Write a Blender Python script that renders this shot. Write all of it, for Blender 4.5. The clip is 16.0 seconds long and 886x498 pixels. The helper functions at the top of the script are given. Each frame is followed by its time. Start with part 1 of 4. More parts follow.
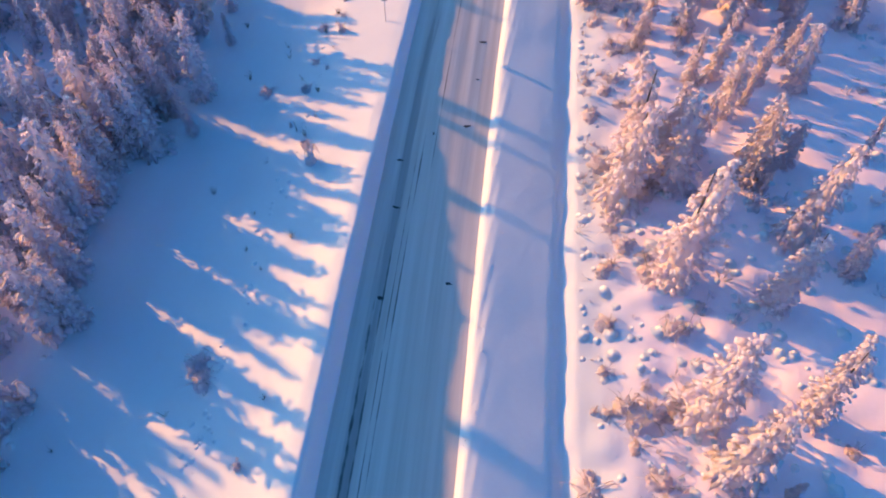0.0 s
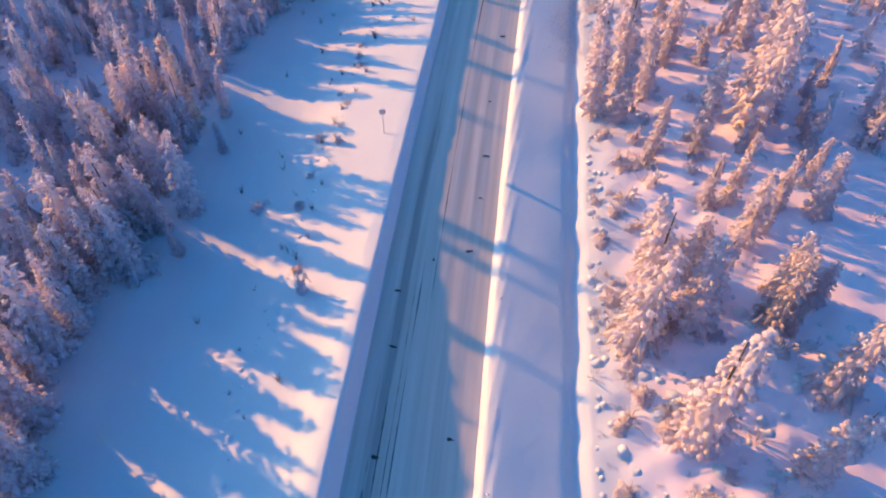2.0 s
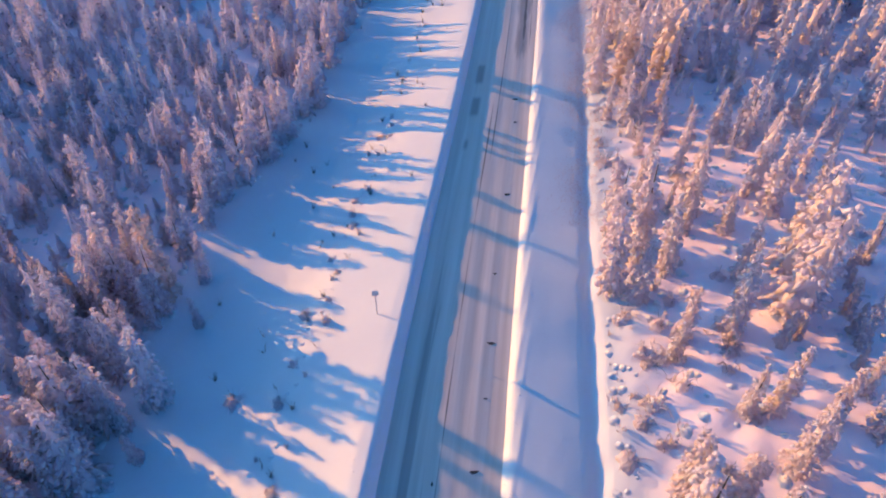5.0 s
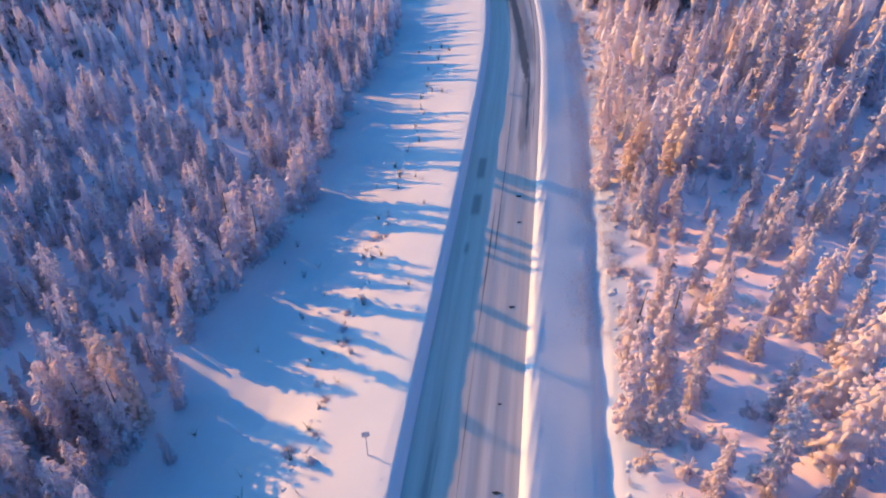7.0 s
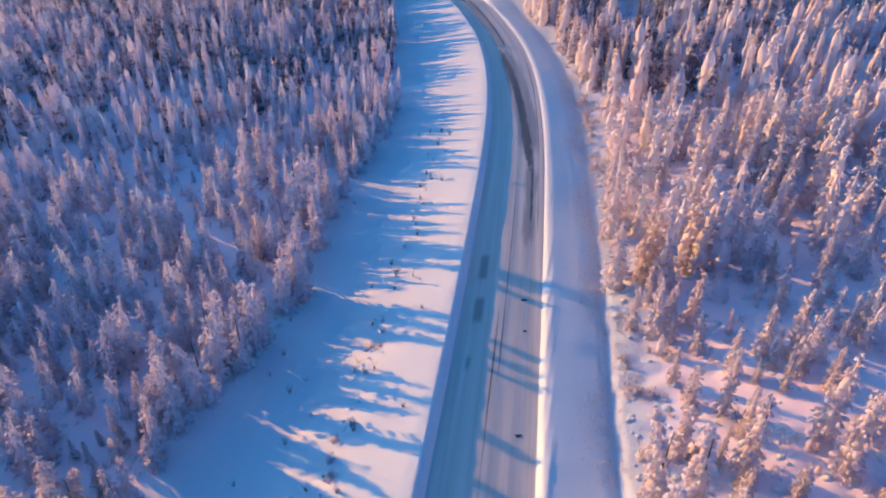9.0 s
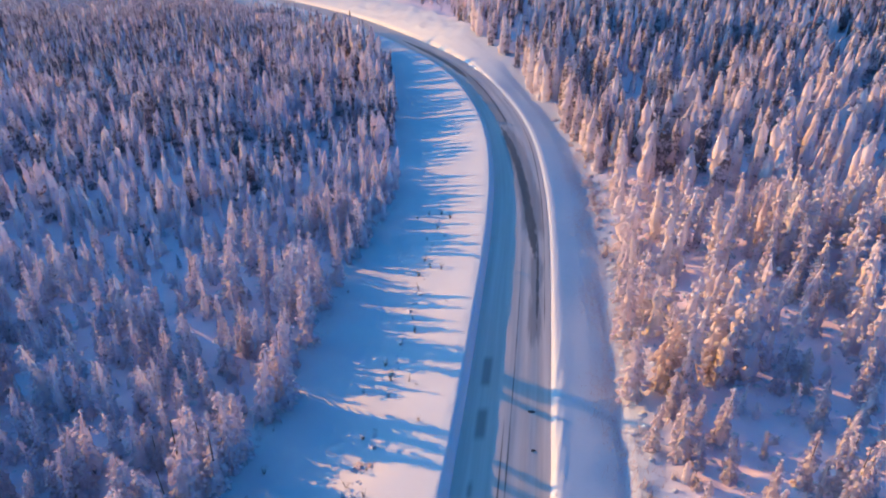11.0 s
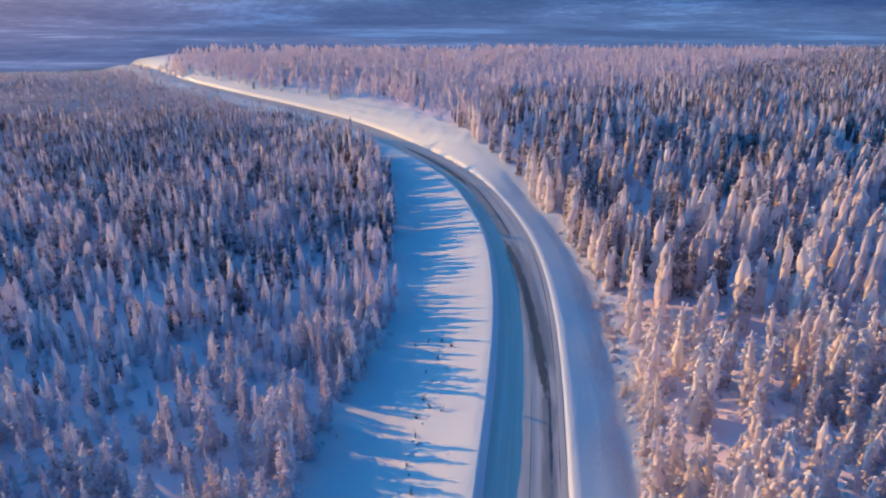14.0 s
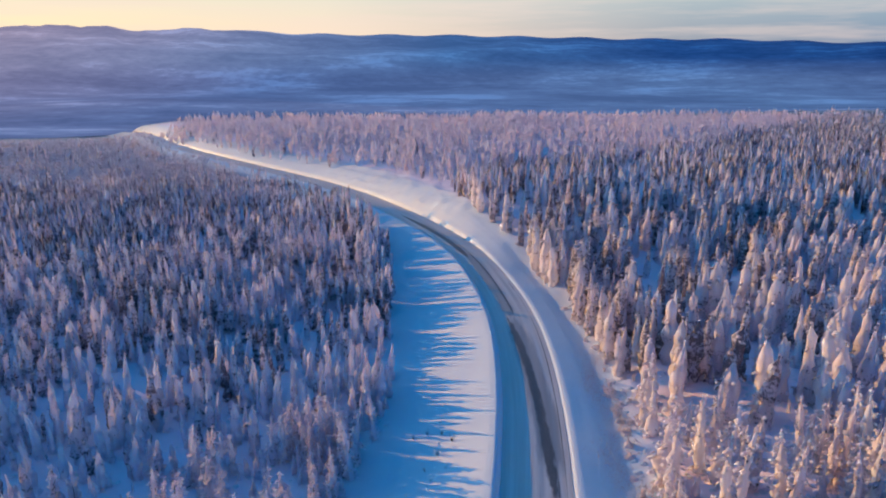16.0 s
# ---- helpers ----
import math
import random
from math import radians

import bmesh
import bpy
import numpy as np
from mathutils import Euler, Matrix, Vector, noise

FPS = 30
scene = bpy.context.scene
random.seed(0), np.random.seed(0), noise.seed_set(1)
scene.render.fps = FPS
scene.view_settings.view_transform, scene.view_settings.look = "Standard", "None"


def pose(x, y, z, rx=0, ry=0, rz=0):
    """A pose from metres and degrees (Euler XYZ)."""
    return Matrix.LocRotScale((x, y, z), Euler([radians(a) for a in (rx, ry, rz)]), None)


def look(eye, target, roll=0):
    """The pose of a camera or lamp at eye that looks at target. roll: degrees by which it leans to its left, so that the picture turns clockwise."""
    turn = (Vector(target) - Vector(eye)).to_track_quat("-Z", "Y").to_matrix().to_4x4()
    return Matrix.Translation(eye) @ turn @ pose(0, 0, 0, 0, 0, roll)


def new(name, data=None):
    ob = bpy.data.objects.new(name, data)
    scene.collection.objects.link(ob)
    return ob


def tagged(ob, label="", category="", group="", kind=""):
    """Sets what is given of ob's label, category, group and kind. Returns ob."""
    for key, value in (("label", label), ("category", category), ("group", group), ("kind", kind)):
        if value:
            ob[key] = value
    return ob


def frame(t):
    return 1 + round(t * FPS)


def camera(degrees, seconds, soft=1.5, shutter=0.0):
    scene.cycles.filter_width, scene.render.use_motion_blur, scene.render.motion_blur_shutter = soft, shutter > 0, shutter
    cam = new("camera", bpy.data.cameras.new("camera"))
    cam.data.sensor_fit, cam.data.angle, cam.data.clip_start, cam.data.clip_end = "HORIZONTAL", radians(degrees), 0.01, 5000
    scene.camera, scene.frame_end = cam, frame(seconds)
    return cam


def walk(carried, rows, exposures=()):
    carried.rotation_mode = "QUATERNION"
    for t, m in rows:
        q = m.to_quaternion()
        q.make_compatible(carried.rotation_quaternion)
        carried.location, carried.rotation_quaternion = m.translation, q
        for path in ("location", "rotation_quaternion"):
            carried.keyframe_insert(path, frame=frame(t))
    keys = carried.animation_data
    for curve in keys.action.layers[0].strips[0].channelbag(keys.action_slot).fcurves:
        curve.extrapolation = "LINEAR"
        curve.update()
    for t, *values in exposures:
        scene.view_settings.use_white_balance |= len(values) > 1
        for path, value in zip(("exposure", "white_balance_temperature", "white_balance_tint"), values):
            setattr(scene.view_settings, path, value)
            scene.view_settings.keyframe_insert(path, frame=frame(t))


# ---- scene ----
# The camera: seconds, x, y, z in metres, pitch, roll, yaw in degrees.
cam = camera(65.63, 16.0, soft=2.0)
PATH = [
    (0.0, 0.00, -0.00, 38.00, -54.93, -0.03, -0.00),
    (0.5, -0.04, 1.69, 38.10, -53.79, -0.03, -0.01),
    (1.0, -0.04, 3.37, 38.18, -52.64, -0.03, -0.01),
    (1.5, -0.03, 5.03, 38.29, -51.47, -0.02, 0.00),
    (2.0, -0.03, 6.71, 38.39, -50.30, -0.00, 0.01),
    (2.5, -0.03, 8.41, 38.49, -49.12, 0.01, 0.01),
    (3.0, -0.01, 10.14, 38.58, -47.95, 0.02, 0.02),
    (3.5, -0.00, 11.83, 38.70, -46.76, 0.03, 0.04),
    (4.0, -0.00, 13.53, 38.83, -45.57, 0.04, 0.05),
    (6.5, 0.09, 22.39, 39.44, -39.72, 0.06, 0.06),
    (7.0, 0.12, 24.13, 39.60, -38.55, 0.08, 0.08),
    (7.5, 0.18, 25.88, 39.77, -37.35, 0.10, 0.10),
    (8.0, 0.24, 27.62, 39.89, -36.12, 0.13, 0.13),
    (8.5, 0.30, 29.36, 40.00, -34.87, 0.14, 0.17),
    (9.0, 0.34, 31.08, 40.07, -33.57, 0.13, 0.21),
    (11.5, 0.46, 39.36, 40.34, -27.15, -0.06, 0.40),
    (12.0, 0.45, 40.95, 40.48, -25.89, -0.10, 0.43),
    (12.5, 0.39, 42.52, 40.66, -24.62, -0.12, 0.43),
    (13.0, 0.39, 43.97, 40.80, -23.35, -0.13, 0.42),
    (13.5, 0.44, 45.38, 40.98, -22.07, -0.11, 0.41),
    (14.0, 0.34, 46.79, 41.27, -20.81, -0.06, 0.39),
    (14.5, 0.30, 48.22, 41.57, -19.56, 0.00, 0.36),
    (15.0, 0.30, 49.67, 41.83, -18.30, 0.06, 0.35),
    (15.5, 0.37, 51.12, 42.03, -17.02, 0.11, 0.36),
    (16.0, 0.44, 52.56, 42.22, -15.73, 0.16, 0.36),
]
walk(cam, [(t, pose(x, y, z, 90 + pitch, roll, yaw)) for t, x, y, z, pitch, roll, yaw in PATH], exposures=[(0.0, 2.1, 9000.0, -4.0), (8.0, 1.94, 8000.0, -9.0), (12.0, 1.81, 7350.0, -16.0), (16.0, 1.55, 6700.0, -25.0)])

# ---- light: low sun ahead to the left, clear cold sky ----
SUN_AZIMUTH, SUN_HEIGHT = 304.0, 7.0
world = bpy.data.worlds.new("winter_sky")
scene.world = world
world.use_nodes = True
wn = world.node_tree.nodes
sky = wn.new("ShaderNodeTexSky")
sky.sky_type, sky.sun_disc = "NISHITA", False
sky.sun_elevation, sky.sun_rotation = radians(SUN_HEIGHT), radians(SUN_AZIMUTH)
sky.air_density, sky.dust_density, sky.ozone_density = 1.0, 2.0, 8.0
wn["Background"].inputs["Strength"].default_value = 0.15
world.node_tree.links.new(sky.outputs[0], wn["Background"].inputs["Color"])

sun_data = bpy.data.lights.new("sun", "SUN")
sun_data.energy, sun_data.angle, sun_data.color = 1.98, radians(0.75), (1.0, 0.455, 0.125)
sun = new("sun", sun_data)
a, e = radians(SUN_AZIMUTH), radians(SUN_HEIGHT)
sun_way = Vector((math.sin(a) * math.cos(e), math.cos(a) * math.cos(e), math.sin(e)))
sun.matrix_world = look((0, 0, 200), Vector((0, 0, 200)) - sun_way)


# ---- materials ----
def material(name):
    m = bpy.data.materials.new(name)
    m.use_nodes = True
    t = m.node_tree
    return m, t.nodes, t.links, t.nodes["Principled BSDF"]


def node(nodes, kind, **values):
    n = nodes.new(kind)
    for k, v in values.items():
        n.inputs[k].default_value = v
    return n


def noise_node(nodes, links, coord, scale, detail=4.0, rough=0.55):
    n = node(nodes, "ShaderNodeTexNoise", Scale=scale, Detail=detail, Roughness=rough)
    links.new(coord, n.inputs["Vector"])
    return n.outputs["Fac"]


def ramp(nodes, links, fac, stops):
    r = nodes.new("ShaderNodeValToRGB")
    el = r.color_ramp.elements
    while len(el) < len(stops):
        el.new(0.5)
    for e_, (p, c) in zip(el, stops):
        e_.position, e_.color = p, (*c, 1) if len(c) == 3 else c
    links.new(fac, r.inputs["Fac"])
    return r.outputs["Color"]


def mix(nodes, links, fac, c1, c2):
    m = nodes.new("ShaderNodeMix")
    m.data_type = "RGBA"
    for sock, v in ((m.inputs["Factor"], fac), (m.inputs["A"], c1), (m.inputs["B"], c2)):
        if isinstance(v, (int, float)):
            sock.default_value = v
        elif isinstance(v, tuple):
            sock.default_value = (*v, 1)
        else:
            links.new(v, sock)
    return m.outputs["Result"]


def calc(nodes, links, op, p, q=0.0):
    m = nodes.new("ShaderNodeMath")
    m.operation = op
    for sock, v in zip(m.inputs, (p, q)):
        if isinstance(v, (int, float)):
            sock.default_value = v
        else:
            links.new(v, sock)
    return m.outputs[0]


def bump(nodes, links, height, strength, distance):
    b = node(nodes, "ShaderNodeBump", Strength=strength, Distance=distance)
    links.new(height, b.inputs["Height"])
    return b.outputs["Normal"]


def snow_material():
    m, n, l, p = material("snow")
    co = n.new("ShaderNodeTexCoord").outputs["Object"]
    big, mid, fine = noise_node(n, l, co, 0.09), noise_node(n, l, co, 0.9, 5), noise_node(n, l, co, 9.0, 3)
    base = ramp(n, l, big, [(0.3, (0.62, 0.655, 0.69)), (0.7, (0.69, 0.70, 0.72))])
    # warm light thrown down by the crowns is painted into the snow under the trees
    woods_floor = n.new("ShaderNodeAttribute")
    woods_floor.attribute_name = "floor_warmth"
    warm_tint = calc(n, l, "MULTIPLY", woods_floor.outputs["Fac"], ramp(n, l, mid, [(0.3, (0.75, 0.75, 0.75)), (0.6, (1, 1, 1))]))
    base = mix(n, l, warm_tint, base, (0.92, 0.755, 0.79))
    # heath and low scrub break through it where the spruces end
    heath = n.new("ShaderNodeAttribute")
    heath.attribute_name = "heath"
    brush = calc(n, l, "MULTIPLY", heath.outputs["Fac"], ramp(n, l, mid, [(0.25, (0.5, 0.5, 0.5)), (0.6, (1, 1, 1))]))
    base = mix(n, l, brush, base, ramp(n, l, fine, [(0.35, (0.20, 0.155, 0.20)), (0.65, (0.38, 0.31, 0.38))]))
    # far off, woods of dark spruce and open bog share the slopes
    xyz = n.new("ShaderNodeSeparateXYZ")
    l.new(co, xyz.inputs[0])
    far = n.new("ShaderNodeMapRange")
    far.inputs["From Min"].default_value, far.inputs["From Max"].default_value = 520.0, 680.0
    l.new(xyz.outputs["Y"], far.inputs["Value"])
    stretch = n.new("ShaderNodeMapping")
    stretch.inputs["Scale"].default_value = (0.0011, 0.0042, 0.004)
    l.new(co, stretch.inputs["Vector"])
    wood = noise_node(n, l, stretch.outputs[0], 1.0, 9, 0.62)
    woods = ramp(n, l, wood, [(0.36, (0.78, 0.8, 0.84)), (0.46, (0.3, 0.32, 0.36)), (0.60, (0.13, 0.15, 0.18))])
    l.new(mix(n, l, far.outputs[0], base, woods), p.inputs["Base Color"])
    p.inputs["Roughness"].default_value = 0.65
    p.inputs["Specular IOR Level"].default_value = 0.3
    height = calc(n, l, "ADD", calc(n, l, "ADD", mid, noise_node(n, l, co, 0.35, 4)), calc(n, l, "MULTIPLY", fine, 0.22))
    l.new(bump(n, l, height, 0.08, 0.3), p.inputs["Normal"])
    return m


def far_material():
    m, n, l, p = material("far_hills")
    co = n.new("ShaderNodeTexCoord").outputs["Object"]
    stretch = n.new("ShaderNodeMapping")
    stretch.inputs["Scale"].default_value = (0.0017, 0.0026, 0.004)
    l.new(co, stretch.inputs["Vector"])
    wood, fine = noise_node(n, l, stretch.outputs[0], 1.0, 9, 0.62), noise_node(n, l, co, 0.02, 6, 0.7)
    cover = calc(n, l, "ADD", wood, calc(n, l, "MULTIPLY", calc(n, l, "SUBTRACT", fine, 0.5), 0.35))
    l.new(ramp(n, l, cover, [(0.34, (0.30, 0.31, 0.38)), (0.44, (0.13, 0.13, 0.19)), (0.62, (0.05, 0.05, 0.08))]), p.inputs["Base Color"])
    p.inputs["Roughness"].default_value = 0.9
    p.inputs["Specular IOR Level"].default_value = 0.0
    # air haze is painted on as glow: mauve and brighter left, dark blue right
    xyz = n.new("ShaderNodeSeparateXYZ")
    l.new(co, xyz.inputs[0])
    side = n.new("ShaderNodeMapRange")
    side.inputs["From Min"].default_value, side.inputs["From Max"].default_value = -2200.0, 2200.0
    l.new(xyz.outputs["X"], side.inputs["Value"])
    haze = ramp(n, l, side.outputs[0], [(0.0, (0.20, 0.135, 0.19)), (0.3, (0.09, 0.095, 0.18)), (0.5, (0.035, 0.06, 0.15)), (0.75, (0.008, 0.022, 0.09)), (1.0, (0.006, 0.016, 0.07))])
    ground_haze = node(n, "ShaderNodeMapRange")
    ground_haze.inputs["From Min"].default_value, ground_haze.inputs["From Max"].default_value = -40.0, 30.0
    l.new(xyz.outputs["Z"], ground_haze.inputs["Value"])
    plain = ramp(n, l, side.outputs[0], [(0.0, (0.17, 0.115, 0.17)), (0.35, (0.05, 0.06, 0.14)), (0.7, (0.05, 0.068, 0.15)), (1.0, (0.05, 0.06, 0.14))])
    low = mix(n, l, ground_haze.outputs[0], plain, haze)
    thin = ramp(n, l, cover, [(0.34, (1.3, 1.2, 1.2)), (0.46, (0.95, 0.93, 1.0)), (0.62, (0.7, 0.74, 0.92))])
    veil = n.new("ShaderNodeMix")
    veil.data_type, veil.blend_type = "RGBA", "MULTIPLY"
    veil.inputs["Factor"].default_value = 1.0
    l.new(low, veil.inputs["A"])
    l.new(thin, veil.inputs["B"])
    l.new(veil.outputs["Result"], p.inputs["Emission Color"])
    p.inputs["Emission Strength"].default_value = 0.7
    return m


def low_sky_material():
    m, n, l, p = material("low_sky")
    co = n.new("ShaderNodeTexCoord").outputs["Object"]
    xyz = n.new("ShaderNodeSeparateXYZ")
    l.new(co, xyz.inputs[0])
    side = n.new("ShaderNodeMapRange")
    side.inputs["From Min"].default_value, side.inputs["From Max"].default_value = -2700.0, 2700.0
    l.new(xyz.outputs["X"], side.inputs["Value"])
    tint = ramp(n, l, side.outputs[0], [(0.0, (0.92, 0.58, 0.42)), (0.35, (0.80, 0.52, 0.46)), (0.6, (0.50, 0.36, 0.41)), (0.78, (0.27, 0.24, 0.35)), (1.0, (0.17, 0.19, 0.34))])
    up = n.new("ShaderNodeMapRange")
    up.inputs["From Min"].default_value, up.inputs["From Max"].default_value = 120.0, 420.0
    l.new(xyz.outputs["Z"], up.inputs["Value"])
    long = n.new("ShaderNodeMapping")
    long.inputs["Scale"].default_value = (0.0007, 0.0007, 0.011)
    l.new(co, long.inputs["Vector"])
    cloud = ramp(n, l, noise_node(n, l, long.outputs[0], 1.0, 5, 0.6), [(0.45, (0, 0, 0)), (0.62, (1, 1, 1))])
    tint = mix(n, l, calc(n, l, "MULTIPLY", up.outputs[0], 0.45), tint, (0.50, 0.51, 0.62))
    tint = mix(n, l, calc(n, l, "MULTIPLY", cloud, 0.35), tint, (0.74, 0.49, 0.53))
    l.new(tint, p.inputs["Emission Color"])
    p.inputs["Base Color"].default_value = (0, 0, 0, 1)
    p.inputs["Specular IOR Level"].default_value = 0.0
    p.inputs["Emission Strength"].default_value = 0.5
    return m


def crown_material(name, cover_up, rust=(0.98, 0.91, 0.82), scale=2.2, thin=0.42, bare=((0.11, 0.115, 0.14), (0.34, 0.33, 0.38)), patchy=0.0):
    """Frosted needles: snow on what faces up, brown-green needles where it has slid off; thin boughs let some light through."""
    m, n, l, p = material(name)
    co = n.new("ShaderNodeTexCoord").outputs["Object"]
    geo = n.new("ShaderNodeNewGeometry")
    info = n.new("ShaderNodeObjectInfo")
    nz = n.new("ShaderNodeSeparateXYZ")
    l.new(geo.outputs["Normal"], nz.inputs[0])
    hang = n.new("ShaderNodeMapping")
    hang.inputs["Scale"].default_value = (1.0, 1.0, 0.75)
    l.new(co, hang.inputs["Vector"])
    co = hang.outputs[0]
    clumps, fine = noise_node(n, l, co, scale, 4), noise_node(n, l, co, scale * 6, 3)
    cover = calc(n, l, "ADD", calc(n, l, "MULTIPLY", nz.outputs["Z"], 0.40), calc(n, l, "MULTIPLY", clumps, 0.9))
    cover = calc(n, l, "ADD", cover, calc(n, l, "MULTIPLY", geo.outputs["Random Per Island"], 0.3))
    cover = calc(n, l, "ADD", cover, calc(n, l, "MULTIPLY", fine, 0.3))
    cover = calc(n, l, "ADD", cover, cover_up)
    if patchy:
        place = n.new("ShaderNodeNewGeometry").outputs["Position"]
        cover = calc(n, l, "ADD", cover, calc(n, l, "MULTIPLY", calc(n, l, "SUBTRACT", noise_node(n, l, place, 0.045, 4, 0.6), 0.5), patchy))
    fac = ramp(n, l, cover, [(0.48, (0, 0, 0)), (0.62, (1, 1, 1))])
    needles = ramp(n, l, fine, [(0.35, bare[0]), (0.65, bare[1])])
    frost = ramp(n, l, geo.outputs["Random Per Island"], [(0.0, (0.90, 0.81, 0.88)), (0.5, (0.95, 0.87, 0.93)), (1.0, (0.96, 0.92, 0.95))])
    tone = mix(n, l, fac, needles, frost)
    rusty = ramp(n, l, info.outputs["Random"], [(0.0, (1.0, 1.0, 1.0)), (0.93, (1.0, 0.99, 0.99)), (1.0, rust)])
    whole = n.new("ShaderNodeMix")
    whole.data_type, whole.blend_type = "RGBA", "MULTIPLY"
    whole.inputs["Factor"].default_value = 1.0
    l.new(tone, whole.inputs["A"])
    l.new(rusty, whole.inputs["B"])
    l.new(whole.outputs["Result"], p.inputs["Base Color"])
    p.inputs["Roughness"].default_value = 0.75
    p.inputs["Specular IOR Level"].default_value = 0.2
    nrm = bump(n, l, calc(n, l, "ADD", clumps, calc(n, l, "MULTIPLY", fine, 0.6)), 0.9, 0.15)
    l.new(nrm, p.inputs["Normal"])
    glow = n.new("ShaderNodeBsdfTranslucent")
    l.new(whole.outputs["Result"], glow.inputs["Color"])
    both = n.new("ShaderNodeMixShader")
    both.inputs[0].default_value = thin
    l.new(p.outputs[0], both.inputs[1])
    l.new(glow.outputs[0], both.inputs[2])
    l.new(both.outputs[0], n["Material Output"].inputs["Surface"])
    return m


def bark_material():
    m, n, l, p = material("bark")
    co = n.new("ShaderNodeTexCoord").outputs["Object"]
    f = noise_node(n, l, co, 6.0, 5)
    l.new(ramp(n, l, f, [(0.35, (0.06, 0.045, 0.035)), (0.6, (0.16, 0.12, 0.09)), (0.75, (0.75, 0.75, 0.78))]), p.inputs["Base Color"])
    p.inputs["Roughness"].default_value = 0.85
    l.new(bump(n, l, f, 0.5, 0.05), p.inputs["Normal"])
    return m


def road_material():
    m, n, l, p = material("packed_snow_road")
    co = n.new("ShaderNodeTexCoord").outputs["Object"]
    uv = n.new("ShaderNodeAttribute")
    uv.attribute_name = "along"
    sp = n.new("ShaderNodeSeparateXYZ")
    l.new(uv.outputs["Vector"], sp.inputs[0])
    across, run = sp.outputs["X"], sp.outputs["Y"]
    lengthwise = n.new("ShaderNodeMapping")
    lengthwise.inputs["Scale"].default_value = (1.5, 0.03, 1.0)
    l.new(uv.outputs["Vector"], lengthwise.inputs["Vector"])
    streak = noise_node(n, l, lengthwise.outputs[0], 1.0, 6, 0.6)
    fine = noise_node(n, l, co, 7.0, 4)
    base = ramp(n, l, streak, [(0.3, (0.49, 0.42, 0.38)), (0.5, (0.58, 0.51, 0.47)), (0.7, (0.67, 0.60, 0.56))])

    def band(centre, width, first, last, level, patch, drift=0.0):
        """Bare asphalt along a wheel path, between two stations of the road."""
        moved = calc(n, l, "MULTIPLY", calc(n, l, "SUBTRACT", run, first), drift)
        off = calc(n, l, "ABSOLUTE", calc(n, l, "SUBTRACT", calc(n, l, "SUBTRACT", across, centre), moved))
        side = calc(n, l, "SUBTRACT", 1.0, calc(n, l, "DIVIDE", off, width))
        m1 = n.new("ShaderNodeMapRange")
        m1.inputs["From Min"].default_value, m1.inputs["From Max"].default_value = first - 6, first + 6
        l.new(run, m1.inputs["Value"])
        m2 = n.new("ShaderNodeMapRange")
        m2.inputs["From Min"].default_value, m2.inputs["From Max"].default_value = last + 8, last - 8
        l.new(run, m2.inputs["Value"])
        mp = n.new("ShaderNodeMapping")
        mp.inputs["Scale"].default_value = (1.6, patch, 1.0)
        mp.inputs["Location"].default_value = (centre * 3, centre * 11, 0)
        l.new(uv.outputs["Vector"], mp.inputs["Vector"])
        torn = noise_node(n, l, mp.outputs[0], 1.0, 5, 0.65)
        v = calc(n, l, "MULTIPLY", calc(n, l, "MULTIPLY", m1.outputs[0], m2.outputs[0]), side)
        v = calc(n, l, "MULTIPLY", v, calc(n, l, "ADD", torn, level))
        r = n.new("ShaderNodeMapRange")
        r.inputs["From Min"].default_value, r.inputs["From Max"].default_value = 0.34, 0.5
        l.new(v, r.inputs["Value"])
        return r.outputs[0]

    dark = None
    for args in ROAD_WEAR:
        b = band(*args)
        dark = b if dark is None else calc(n, l, "MAXIMUM", dark, b)
    for centre, width, first, last in ROAD_HOLES:
        off = calc(n, l, "ABSOLUTE", calc(n, l, "SUBTRACT", across, centre))
        ends = calc(n, l, "ABSOLUTE", calc(n, l, "SUBTRACT", run, (first + last) / 2))
        hole = calc(n, l, "ADD", streak, 0.15)
        for value, edge, soft_by in ((off, width, 0.35), (ends, (last - first) / 2, 0.9)):
            r = n.new("ShaderNodeMapRange")
            r.inputs["From Min"].default_value, r.inputs["From Max"].default_value = edge, edge - soft_by
            l.new(value, r.inputs["Value"])
            hole = calc(n, l, "MULTIPLY", hole, r.outputs[0])
        dark = calc(n, l, "MAXIMUM", dark, hole)
    worn = None
    for args in ROAD_GREY:
        b = band(*args)
        worn = b if worn is None else calc(n, l, "MAXIMUM", worn, b)
    base = mix(n, l, calc(n, l, "MULTIPLY", worn, 0.55), base, (0.16, 0.145, 0.15))
    asphalt = ramp(n, l, fine, [(0.3, (0.045, 0.04, 0.042)), (0.7, (0.12, 0.105, 0.10))])
    l.new(mix(n, l, calc(n, l, "MULTIPLY", dark, 0.9), base, asphalt), p.inputs["Base Color"])
    p.inputs["Roughness"].default_value = 0.5
    p.inputs["Specular IOR Level"].default_value = 0.35
    l.new(bump(n, l, calc(n, l, "ADD", streak, calc(n, l, "MULTIPLY", fine, 0.2)), 0.3, 0.06), p.inputs["Normal"])
    return m


